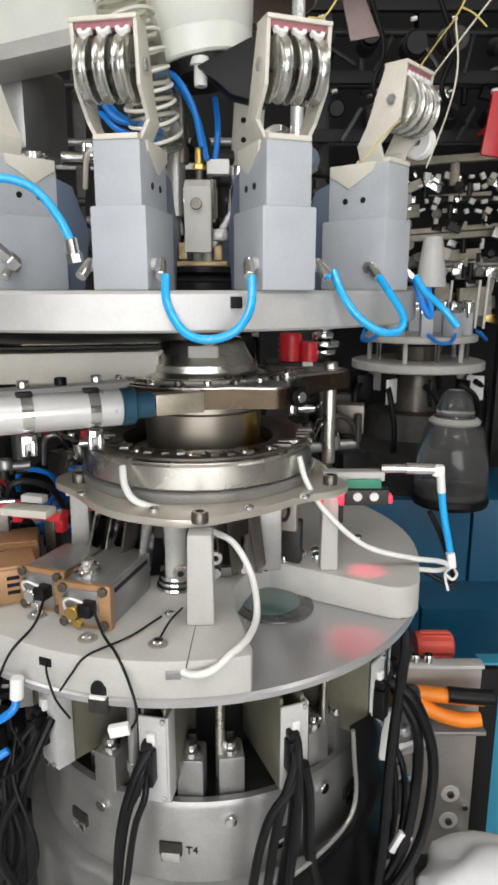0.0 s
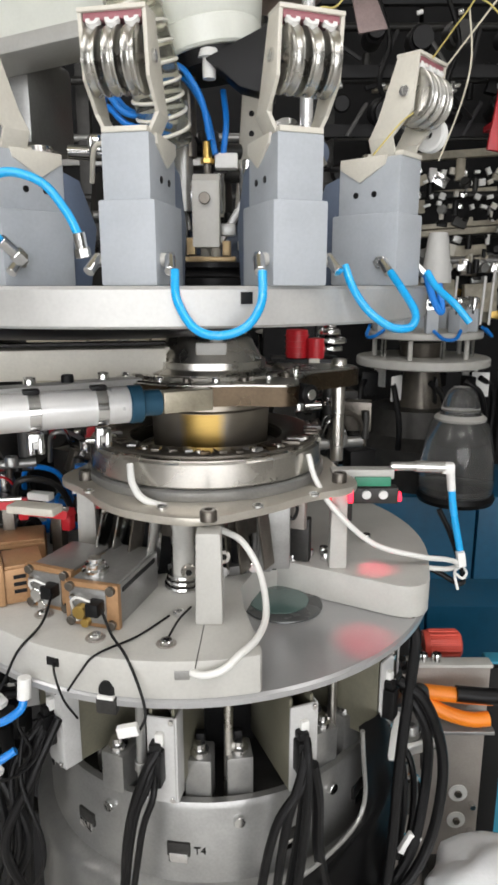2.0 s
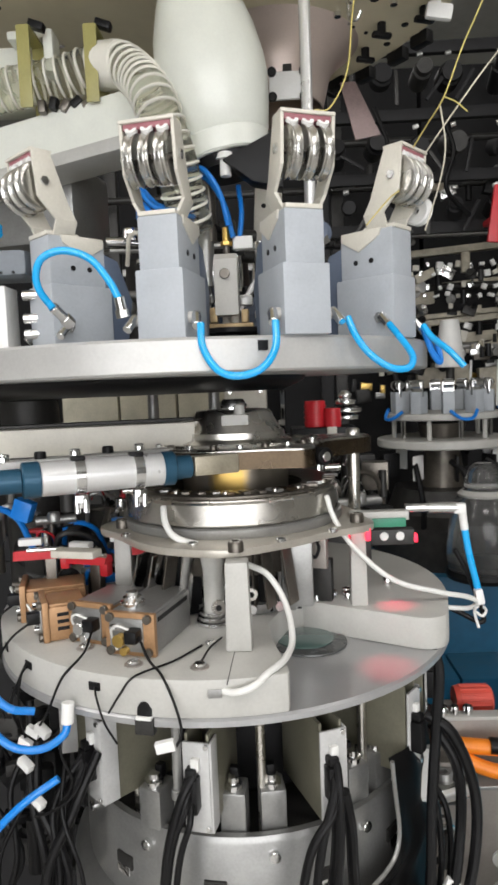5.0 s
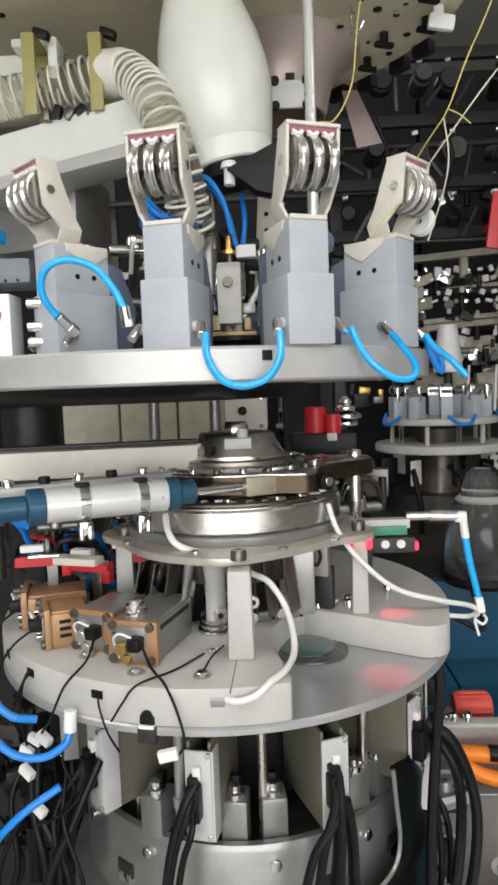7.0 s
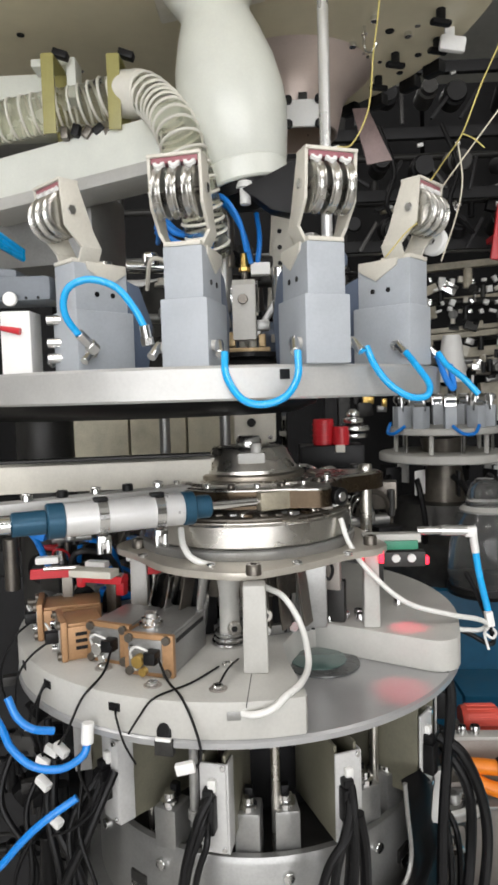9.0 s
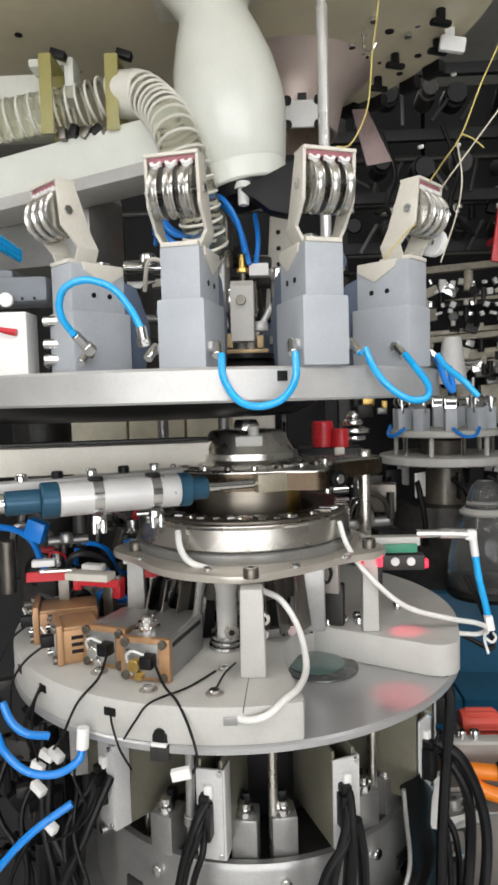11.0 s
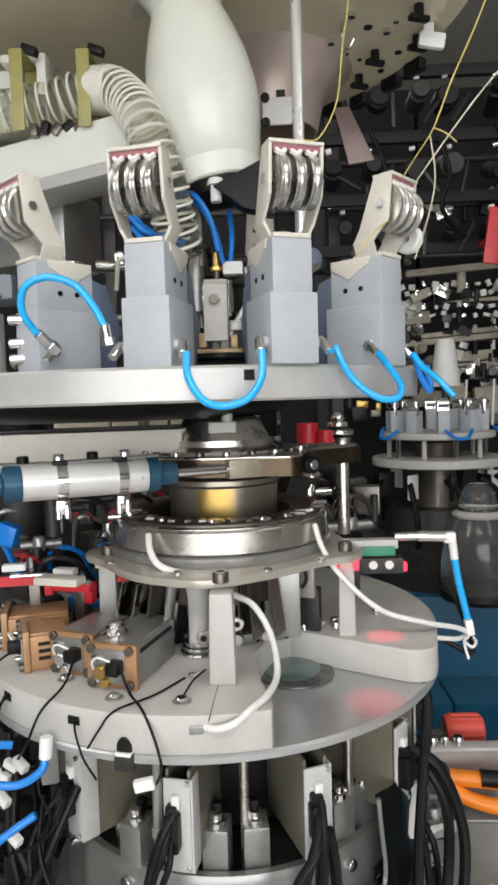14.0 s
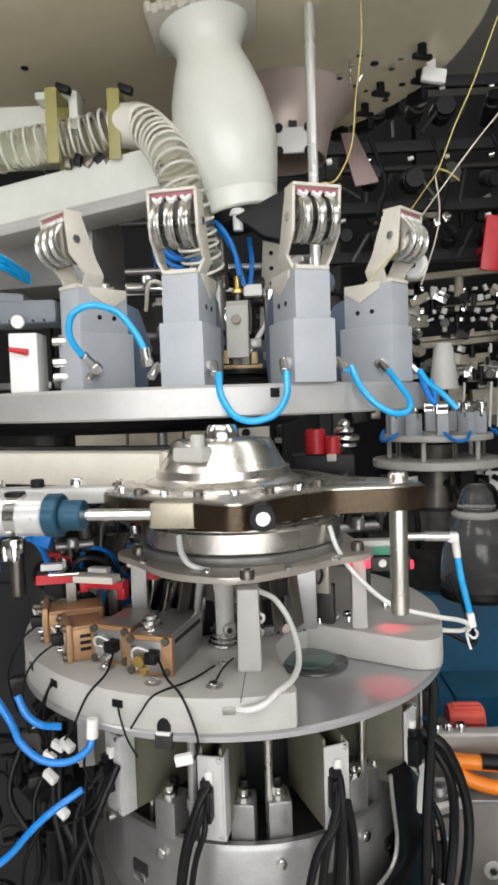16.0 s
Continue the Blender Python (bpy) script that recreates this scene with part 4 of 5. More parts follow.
# ---------------------------------------------------------------- centre works above the plate
YOKE_BRONZE = material("yoke_bronze", (0.30, 0.22, 0.12), 0.38, 0.7, vary=0.08, stain=0.15)
yoke = thing("centre_yoke", "pale steel yoke under the suction cone", "yoke", (-0.049, 0.68, 1.30))
part("yoke_base", lathe([(0, 1.300), (0.040, 1.300), (0.040, 1.306), (0.034, 1.308), (0.030, 1.314), (0.036, 1.316), (0.036, 1.321), (0, 1.321)], 40, pose(-0.046, 0.69, 0)), BLACK_PLASTIC, yoke, "black grooved base")
part("yoke_brass", box(-0.046, 0.685, 1.324, 0.050, 0.03, 0.005, 0.001, bm=box(-0.064, 0.68, 1.336, 0.008, 0.02, 0.016, 0.001, bm=box(-0.030, 0.68, 1.334, 0.008, 0.02, 0.014, 0.001))), YOKE_BRONZE, yoke)
part("yoke_plate", prism([(0.666, 1.335), (0.688, 1.335), (0.688, 1.395), (0.676, 1.402), (0.666, 1.395)], -0.062, -0.036, 0.002), GREY_PAINT, yoke)
part("yoke_screw", rod((-0.050, 0.666, 1.379), (-0.050, 0.662, 1.379), 0.0055), DARK_STEEL, yoke)
part("yoke_wing", box(-0.020, 0.69, 1.368, 0.007, 0.014, 0.066, 0.002, ry=32, bm=box(-0.029, 0.686, 1.352, 0.016, 0.012, 0.012, 0.003)), CAST_GREY, yoke)
part("yoke_lever", prism([(0.690, 1.318), (0.712, 1.318), (0.712, 1.400), (0.700, 1.405)], -0.074, -0.069, 0.001), GUNMETAL, yoke)
part("spindle", rod((-0.048, 0.685, 1.398), (-0.048, 0.685, 1.412), 0.0035, bm=rod((-0.066, 0.70, 1.42), (-0.066, 0.70, 1.50), 0.007)), DARK_STEEL, yoke)
part("spindle_nut", rod((-0.048, 0.685, 1.412), (-0.048, 0.685, 1.417), 0.0065, seg=6, bm=rod((-0.048, 0.685, 1.417), (-0.048, 0.685, 1.432), 0.0042)), BRASS, yoke)
part("yoke_clip", box(-0.030, 0.690, 1.415, 0.022, 0.016, 0.014, 0.002), WHITE_PLASTIC, yoke)
part("valve_column", rod((-0.072, 0.70, 1.37), (-0.072, 0.70, 1.47), 0.009, bm=box(-0.085, 0.715, 1.40, 0.02, 0.03, 0.10, 0.002, ry=-12)), CAST_GREY, yoke)
for pts in ([(-0.092, 0.70, 1.500), (-0.070, 0.672, 1.492), (-0.052, 0.666, 1.465), (-0.044, 0.668, 1.43)], [(-0.100, 0.71, 1.49), (-0.072, 0.690, 1.49), (-0.050, 0.684, 1.46), (-0.040, 0.68, 1.42)], [(-0.033, 0.70, 1.48), (-0.030, 0.69, 1.45), (-0.033, 0.685, 1.42)], [(-0.148, 0.70, 1.462), (-0.138, 0.672, 1.470), (-0.120, 0.665, 1.452), (-0.085, 0.69, 1.455)], [(-0.150, 0.71, 1.470), (-0.140, 0.680, 1.478), (-0.120, 0.68, 1.458), (-0.085, 0.70, 1.45)], [(-0.148, 0.705, 1.452), (-0.139, 0.676, 1.460), (-0.12, 0.67, 1.444), (-0.085, 0.69, 1.44)]):
    single("air_tube", tube(pts, 0.0029), DEEP_BLUE_TUBE, "deep blue air tube behind the feeders", "tube", "deep blue air tubes")

can = thing("suction_cone", "tapered off-white metal suction cone", "suction cone", (-0.040, 0.70, 1.52))
cm = Matrix.Translation((-0.043, 0.702, 1.5065)) @ Euler((0, radians(-9), 0)).to_matrix().to_4x4()
part("cone_body", lathe([(0, 0.0), (0.0465, 0.0), (0.049, 0.002), (0.050, 0.022), (0.049, 0.0235), (0.051, 0.026), (0.0575, 0.058), (0.0615, 0.085), (0.0612, 0.105), (0.0565, 0.138), (0.0470, 0.170), (0.0415, 0.184), (0.0390, 0.192), (0.0405, 0.199), (0.0480, 0.214), (0.0540, 0.224), (0, 0.224)], 72, cm), WHITE_CASE, can)
part("cone_flange", box(0, 0, 0.231, 0.128, 0.100, 0.012, 0.004), CREAM, can)
can.children[-1].data.transform(can.matrix_basis.inverted() @ cm @ can.matrix_basis)
for k in range(9):
    lug = rod((-0.058 + 0.0145 * k, -0.051, 0.225), (-0.058 + 0.0145 * k, -0.051, 0.237), 0.0042, seg=10)
    lug.transform(cm)
    part("flange_lug", lug, CREAM, can)
part("cone_foot", lathe([(0, -0.012), (0.040, -0.012), (0.043, 0.0)], 48, cm), BLACK_PLASTIC, can, "black rim under the cone")
part("foot_screw", rod((-0.044, 0.664, 1.480), (-0.044, 0.664, 1.505), 0.006, bm=lathe([(0, 0), (0.010, 0), (0.008, 0.007), (0, 0.008)], 20, pose(-0.044, 0.664, 1.497))), WHITE_PLASTIC, can)
bm = slab([(-0.046, 1.494), (0.016, 1.524), (0.016, 1.462), (-0.016, 1.470)], -0.675, -0.650, 0.002)
bm.transform(Matrix(((1, 0, 0, 0), (0, 0, -1, 0), (0, 1, 0, 0), (0, 0, 0, 1))))
part("black_arm", bm, BLACK_PLASTIC, can, "black arm under the cone")

ub = thing("overhead_beam", "off-white painted machine beam", "beam", (-0.22, 0.78, 1.56))
part("beam_shell", box(-0.235, 0.768, 1.562, 0.36, 0.075, 0.050, 0.006, rz=-14, ry=-6), WHITE_CASE, ub)
part("beam_lip", box(-0.225, 0.752, 1.530, 0.32, 0.060, 0.016, 0.004, rz=-14, ry=-6), GREY_PAINT, ub)
part("beam_body", box(-0.33, 0.86, 1.50, 0.2, 0.1, 0.10, 0.01, rz=-14), CAST_GREY, ub)
hose = thing("suction_hose", "clear ribbed suction hose held by olive straps", "hose", (-0.2, 0.74, 1.6))
hp = [(-0.42, 0.765, 1.605), (-0.341, 0.748, 1.613), (-0.275, 0.745, 1.622), (-0.237, 0.745, 1.627), (-0.196, 0.738, 1.634), (-0.164, 0.725, 1.630), (-0.138, 0.695, 1.601), (-0.119, 0.660, 1.567), (-0.107, 0.646, 1.534), (-0.096, 0.652, 1.496), (-0.090, 0.668, 1.460), (-0.084, 0.684, 1.430)]
part("hose_wall", tube(hp, 0.0228, 20, 8), HOSE_CLEAR, hose)
pth = spline(hp, 24)
run = 0.0
for i in range(1, len(pth) - 1):
    run += (pth[i] - pth[i - 1]).length
    if run < 0.0132:
        continue
    run = 0.0
    q, dq = pth[i], (pth[i + 1] - pth[i - 1]).normalized()
    m = Matrix.Translation(q) @ dq.to_track_quat("Z", "Y").to_matrix().to_4x4()
    rr = 0.0242
    part("hose_rib", lathe([(rr - 0.0022, -0.0017), (rr, -0.0012), (rr + 0.0006, 0), (rr, 0.0012), (rr - 0.0022, 0.0017)], 24, m, closed=True), HOSE_RIB, hose)
for x, y, z0, z1 in ((-0.272, 0.7455, 1.586, 1.676), (-0.193, 0.737, 1.584, 1.668)):
    zc = (z0 + z1) / 2
    part("strap", box(x, y - 0.026, zc, 0.015, 0.003, z1 - z0, 0.001, bm=box(x, y, z1 + 0.0005, 0.015, 0.048, 0.004, 0.001, bm=box(x, y + 0.026, zc, 0.015, 0.003, z1 - z0, 0.001))), OLIVE_STRAP, hose, "olive strap")
    part("strap_clip", box(x + 0.014, y - 0.018, z1 + 0.002, 0.018, 0.012, 0.008, 0.001, ry=20), BLACK_PLASTIC, hose)
for k in range(5):
    part("hose_stud", box(-0.257 + 0.0135 * k, 0.728, 1.588 + 0.003 * (k % 2), 0.009, 0.012, 0.014, 0.002, ry=18 * k), BLACK_PLASTIC if k % 2 else DARK_STEEL, hose, "small dark clamp piece under the hose")
part("hose_collar", rod((-0.188, 0.735, 1.633), (-0.160, 0.722, 1.627), 0.0262, seg=32), HOSE_RIB, hose, "milky plain collar")
part("hose_block", box(-0.335, 0.800, 1.648, 0.10, 0.05, 0.075, 0.016), WHITE_CASE, hose)
part("hose_bracket", box(-0.275, 0.765, 1.682, 0.055, 0.03, 0.010, 0.003, bm=box(-0.252, 0.760, 1.660, 0.012, 0.03, 0.05, 0.003)), WHITE_CASE, hose)

# left side units on the plate
VALVE_GREY = material("valve_grey", (0.16, 0.18, 0.205), 0.45, vary=0.05, stain=0.06)
p = thing("solenoid_valve", "white valve block with a red clip under a blue-grey housing", "valve", (-0.275, 0.60, 1.299))
part("valve_body", box(-0.268, 0.585, 1.3305, 0.030, 0.032, 0.062, 0.002), WHITE_PLASTIC, p)
part("valve_clip", rod((-0.281, 0.566, 1.345), (-0.262, 0.566, 1.341), 0.0024, 0.0036, seg=12), RED_PAINT, p, "red clip")
part("valve_wire", tube([(-0.300, 0.572, 1.347), (-0.290, 0.567, 1.348), (-0.281, 0.566, 1.345)], 0.0010, 6), BLACK_CABLE, p)
part("valve_head", box(-0.278, 0.60, 1.384, 0.090, 0.05, 0.026, 0.008, bm=box(-0.292, 0.60, 1.399, 0.050, 0.044, 0.014, 0.006, ry=6)), VALVE_GREY, p)
for k in range(6):
    part("head_hole", rod((-0.306 + 0.012 * k, 0.5755, 1.3745), (-0.306 + 0.012 * k, 0.5742, 1.3745), 0.0014, seg=10), BLACK_PLASTIC, p)
part("valve_knob", rod((-0.272, 0.572, 1.373), (-0.272, 0.568, 1.373), 0.007), WHITE_PLASTIC, p)
for z in (1.315, 1.33, 1.352):
    part("valve_spring", rod((-0.238, 0.575, z), (-0.218, 0.575, z), 0.005), CHROME, p)
for k in range(3):
    single("air_tube", tube([(-0.39, 0.60, 1.444 + 0.007 * k), (-0.35, 0.60, 1.442 + 0.007 * k), (-0.310, 0.605, 1.441 + 0.006 * k), (-0.290, 0.66, 1.43 + 0.004 * k)], 0.0034), BLUE_TUBE, "bright blue air tube in a bundle", "tube", "blue air tubes")

# ---------------------------------------------------------------- overhead disc, rod and yarns
top = thing("overhead_disc", "large olive painted overhead machine disc with black knobs", "machine disc", (-0.09, 0.70, 1.74))
part("disc_plate", lathe([(0, 1.742), (0.42, 1.742), (0.424, 1.746), (0.424, 1.757), (0.42, 1.76), (0, 1.76)], 96, pose(-0.16, 0.745, 0)), OLIVE, top)
for x, y in ((0.163, 0.893), (0.213, 0.860), (0.06, 1.02), (0.15, 0.96), (0.20, 0.79)):
    part("disc_knob", rod((x, y, 1.742), (x, y, 1.728), 0.006, bm=box(x, y, 1.726, 0.028, 0.010, 0.007, 0.003, rz=20)), BLACK_PLASTIC, top, "black wing knob")
for x, y in ((0.10, 0.86), (0.12, 0.80), (0.05, 0.90), (0.17, 0.84), (0.02, 0.98)):
    part("disc_screw", rod((x, y, 1.742), (x, y, 1.736), 0.005), CHROME, top)
for x, y, r in ((0.113, 0.838, 0.004), (0.125, 0.898, 0.003), (0.18, 0.95, 0.005), (0.145, 0.834, 0.006), (0.127, 0.974, 0.004), (0.066, 0.90, 0.003), (0.179, 0.824, 0.004), (0.196, 0.90, 0.005), (0.09, 1.038, 0.005), (-0.33, 0.80, 0.005), (-0.28, 0.90, 0.004), (-0.36, 0.74, 0.004), (-0.20, 0.98, 0.005), (0.145, 0.915, 0.003), (0.10, 0.94, 0.004)):
    part("disc_hole", rod((x, y, 1.7425), (x, y, 1.7405), r, seg=12), BLACK_PLASTIC if r != 0.004 else CHROME, top)
for x, y in ((0.12, 1.055), (0.16, 1.03), (0.20, 0.975), (0.225, 0.93)):
    part("edge_clamp", box(x, y, 1.735, 0.030, 0.016, 0.018, 0.003, rz=-50), BLACK_PLASTIC, top, "black clamp at the disc's edge")
part("disc_hook", tube([(0.11, 0.82, 1.742), (0.11, 0.82, 1.715), (0.118, 0.815, 1.708), (0.124, 0.81, 1.716)], 0.002), CHROME, top)
part("disc_bracket", box(0.226, 0.835, 1.722, 0.034, 0.010, 0.020, 0.004, ry=10, bm=box(0.222, 0.835, 1.735, 0.012, 0.008, 0.02)), WHITE_PLASTIC, top, "white clip under the disc")
part("disc_flange", box(0.032, 0.862, 1.654, 0.050, 0.006, 0.036, 0.002), WHITE_PLASTIC, top, "white flange with black rubber corners")
for x in (0.011, 0.053):
    for z in (1.638, 1.670):
        part("rubber_corner", rod((x, 0.8585, z), (x, 0.853, z), 0.006), BLACK_PLASTIC, top)
BRIGHT_ROD = material("bright_rod", (0.82, 0.82, 0.81), 0.28, 0.6, vary=0.02, stain=0.03)
part("flange_stem", box(0.032, 0.876, 1.676, 0.012, 0.022, 0.016, 0.001), GUNMETAL, top)
# the rosy reflection on the steel is put into the base colour
ROSY_REFLECTION = material("rosy_reflection_steel", (0.60, 0.50, 0.45), 0.30, 0.45, vary=0.03, stain=0.04)
part("disc_sleeve", lathe([(0.118, 1.742), (0.092, 1.722), (0.076, 1.700), (0.066, 1.655), (0.063, 1.655), (0.073, 1.700), (0.088, 1.722), (0.112, 1.742)], 64, pose(0.020, 0.950, 0), closed=True), ROSY_REFLECTION, top, "steel funnel with a rosy reflection put into its colour")
wing = slab([(0.118, 1.722), (0.142, 1.722), (0.180, 1.640), (0.140, 1.634)], -1.022, -1.018, 0.0008)
wing.transform(Matrix(((1, 0, 0, 0), (0, 0, -1, 0), (0, 1, 0, 0), (0, 0, 0, 1))))
# darker copy of the rosy steel: the sheet's shade is in the colour
part("disc_wing", wing, material("shaded_rosy_steel", (0.26, 0.19, 0.18), 0.45, 0.3), top, "rosy steel sheet with its shade put into the colour")
single("guide_rod", rod((0.046, 0.69, 1.299), (0.046, 0.69, 1.742), 0.0062, seg=20), BRIGHT_ROD, "polished steel guide rod", "rod")
for pts, mm in (([(0.040, 0.500, 1.478), (0.055, 0.52, 1.488), (0.072, 0.54, 1.525), (0.080, 0.56, 1.58), (0.090, 0.58, 1.65), (0.090, 0.6, 1.742)], YELLOW_YARN),
                ([(0.138, 0.590, 1.475), (0.147, 0.57, 1.488), (0.157, 0.55, 1.503), (0.174, 0.55, 1.545), (0.20, 0.56, 1.60), (0.26, 0.6, 1.74)], YELLOW_YARN),
                ([(0.157, 0.55, 1.503), (0.170, 0.56, 1.502), (0.182, 0.567, 1.496)], YELLOW_YARN),
                ([(0.150, 0.59, 1.470), (0.165, 0.575, 1.49), (0.20, 0.57, 1.535), (0.27, 0.60, 1.62), (0.36, 0.66, 1.76)], PALE_YARN),
                ([(0.160, 0.575, 1.505), (0.164, 0.575, 1.47), (0.160, 0.58, 1.44), (0.150, 0.60, 1.40)], PALE_YARN),
                ([(0.0860, 0.545, 1.395), (0.108, 0.56, 1.42), (0.12, 0.57, 1.43)], YELLOW_YARN)):
    single("yarn", tube(pts, 0.0007, 6), mm, "thin yarn strand running down to a feeder", "yarn", "yarn strands")
single("chrome_handle", tube([(-0.33, 0.62, 1.742), (-0.322, 0.62, 1.70), (-0.328, 0.62, 1.67), (-0.36, 0.62, 1.65), (-0.42, 0.62, 1.65)], 0.009, 14), CHROME, "bent shiny chrome steel pipe", "pipe")

# ---------------------------------------------------------------- cables and clutter round the drum
def bundle(paths, r, mat=BLACK_CABLE, label="thick black cable hanging beside the drum", group="thick cables"):
    for pts in paths:
        single("cable", tube(pts, r, 10), mat, label, "cable", group)


wires = random.Random(21)
for a in (-101.5, -68, -133):
    for k in range(4):
        j, s = 0.006 * k, wires.uniform(-3, 3)
        single("cable", tube([(*polar(AXIS, 0.221, a + 2.5 - 0.3 * k), 0.918 - j), (*polar(AXIS, 0.231 + 0.001 * k, a + 1 + s * 0.4), 0.900 - j), (*polar(AXIS, 0.237, a - 1 - k * 0.7 + s), 0.85), (*polar(AXIS, 0.236 + 0.002 * (k % 3), a - 3 - 1.2 * k + s), 0.77), (*polar(AXIS, 0.236, a - 6 - 2.2 * k), 0.62)], wires.choice((0.0022, 0.0030, 0.0042))), BLACK_CABLE, "black cable hanging from a panel connector", "cable", "thick cables")
bundle([[(0.150, 0.612, 0.985), (0.156, 0.60, 0.96), (0.150, 0.592, 0.90), (0.142, 0.58, 0.83), (0.135, 0.565, 0.74), (0.12, 0.55, 0.62)],
        [(0.142, 0.60, 0.915), (0.165, 0.59, 0.90), (0.185, 0.59, 0.85), (0.188, 0.585, 0.80), (0.175, 0.575, 0.74), (0.145, 0.56, 0.70), (0.11, 0.55, 0.69), (0.075, 0.54, 0.71), (0.058, 0.525, 0.78), (0.054, 0.515, 0.85), (0.048, 0.51, 0.89)],
        [(0.150, 0.61, 0.90), (0.172, 0.60, 0.86), (0.176, 0.60, 0.80), (0.160, 0.58, 0.73), (0.13, 0.57, 0.68)],
        [(0.042, 0.512, 0.89), (0.040, 0.505, 0.84), (0.030, 0.50, 0.77), (0.018, 0.49, 0.70), (0.0, 0.48, 0.62)]], 0.0056)
bundle([[(0.12, 0.66, 0.84), (0.150, 0.62, 0.82), (0.158, 0.61, 0.76), (0.15, 0.60, 0.70)], [(0.14, 0.66, 0.82), (0.166, 0.63, 0.80), (0.17, 0.62, 0.74), (0.158, 0.61, 0.68)]], 0.0035)
single("cable_label", box(0.1585, 0.583, 0.735, 0.015, 0.006, 0.026, 0.001, ry=25), WHITE_PLASTIC, "white paper label on a black cable", "label", "cable labels")
single("cable_label", box(-0.099, 0.445, 0.972, 0.016, 0.006, 0.009, 0.001, ry=-12), WHITE_PLASTIC, "small white plastic cable label", "label", "cable labels")
apron = bmesh.new()
edge = ((0.892, -46), (0.86, -45), (0.82, -43.5), (0.797, -45), (0.785, -50), (0.775, -58), (0.765, -66), (0.74, -80), (0.70, -88), (0.60, -92))
rows = []
for z, a in edge:
    r = 0.215 + 0.003 * math.sin(z * 90)
    rows.append([apron.verts.new((*polar(AXIS, r + 0.002 * math.sin(k * 1.3 + z * 40), a + (-8 - a) * k / 14), z)) for k in range(15)])
for lo, hi in zip(rows, rows[1:]):
    for k in range(14):
        apron.faces.new((lo[k], hi[k], hi[k + 1], lo[k + 1]))
bmesh.ops.solidify(apron, geom=apron.faces[:], thickness=0.0025)
ap = thing("rubber_apron", "black rubber apron hanging round the drum, with a tube for the drum's lip", "apron", (*AXIS, 0.60))
part("rubber_sheet", apron, BLACK_RUBBER, ap)
# tube added along the sheet's edge as the drum's pale lip
part("hem", tube([(*polar(AXIS, 0.2165, a - 0.6), z) for z, a in edge], 0.0022, 8, 4), CAST_GREY, ap, "grey tube standing in for the drum's pale lip")
for pts in ([(-0.247, 0.545, 1.003), (-0.252, 0.536, 0.990), (-0.262, 0.535, 0.965), (-0.258, 0.540, 0.940)], [(-0.200, 0.512, 0.962), (-0.206, 0.505, 0.935), (-0.198, 0.508, 0.905), (-0.212, 0.512, 0.880)], [(-0.188, 0.520, 0.915), (-0.196, 0.508, 0.895), (-0.214, 0.505, 0.880), (-0.236, 0.510, 0.870)]):
    single("cable", tube(pts, 0.0014, 8), BLACK_CABLE, "thin black lead beside a panel connector", "cable", "thin cables")
single("conduit", rod((-0.1005, 0.500, 0.885), (-0.0995, 0.500, 0.972), 0.0042, seg=16, bm=rod((-0.1005, 0.500, 0.893), (-0.1003, 0.500, 0.902), 0.0060, seg=12)), CAST_GREY, "thin grey conduit below the table rim", "conduit")
single("cable_clip", box(0.145, 0.615, 0.842, 0.022, 0.012, 0.060, 0.005, ry=8), CLEAR_WHITE, "milky plastic cable clip", "clip")
rng = random.Random(9)
for k in range(9):
    x, y = -0.29 + 0.012 * k, 0.56 - 0.006 * k
    single("cable", tube([(x + rng.uniform(-0.03, 0.03), y + 0.02, 0.93 + rng.uniform(-0.02, 0.03)), (x + rng.uniform(-0.02, 0.02), y, 0.87), (x + rng.uniform(-0.03, 0.03), y - 0.01, 0.80), (x + rng.uniform(-0.03, 0.03), y, 0.70), (x, y, 0.58)], rng.uniform(0.0018, 0.0048)), BLACK_CABLE, "black cable hanging beside the drum", "cable", "thick cables")
for x, y, z in ((-0.225, 0.515, 0.95), (-0.245, 0.52, 0.915), (-0.232, 0.51, 0.885)):
    single("connector", box(x, y, z, 0.016, 0.008, 0.008, 0.0015, rz=-30, ry=25), WHITE_PLASTIC, "white plastic cable connector beside the drum", "connector", "white connectors")
for pts in ([(-0.290, 0.48, 1.035), (-0.266, 0.480, 0.992), (-0.257, 0.480, 0.971), (-0.238, 0.480, 0.954), (-0.213, 0.480, 0.952), (-0.194, 0.482, 0.963), (-0.191, 0.486, 0.975)],
            [(-0.295, 0.48, 0.845), (-0.273, 0.480, 0.862), (-0.251, 0.480, 0.886), (-0.230, 0.482, 0.904), (-0.204, 0.490, 0.919)],
            [(-0.262, 0.49, 1.012), (-0.253, 0.487, 0.995), (-0.240, 0.488, 0.984), (-0.224, 0.496, 0.978)]):
    single("air_tube", tube(pts, 0.0035, 12), MID_BLUE_TUBE, "blue plastic air tube looping below the table", "tube", "blue air tubes")
single("tube_fitting", rod((-0.191, 0.485, 0.972), (-0.190, 0.487, 0.990), 0.0055), WHITE_PLASTIC, "white push-in tube fitting", "fitting")

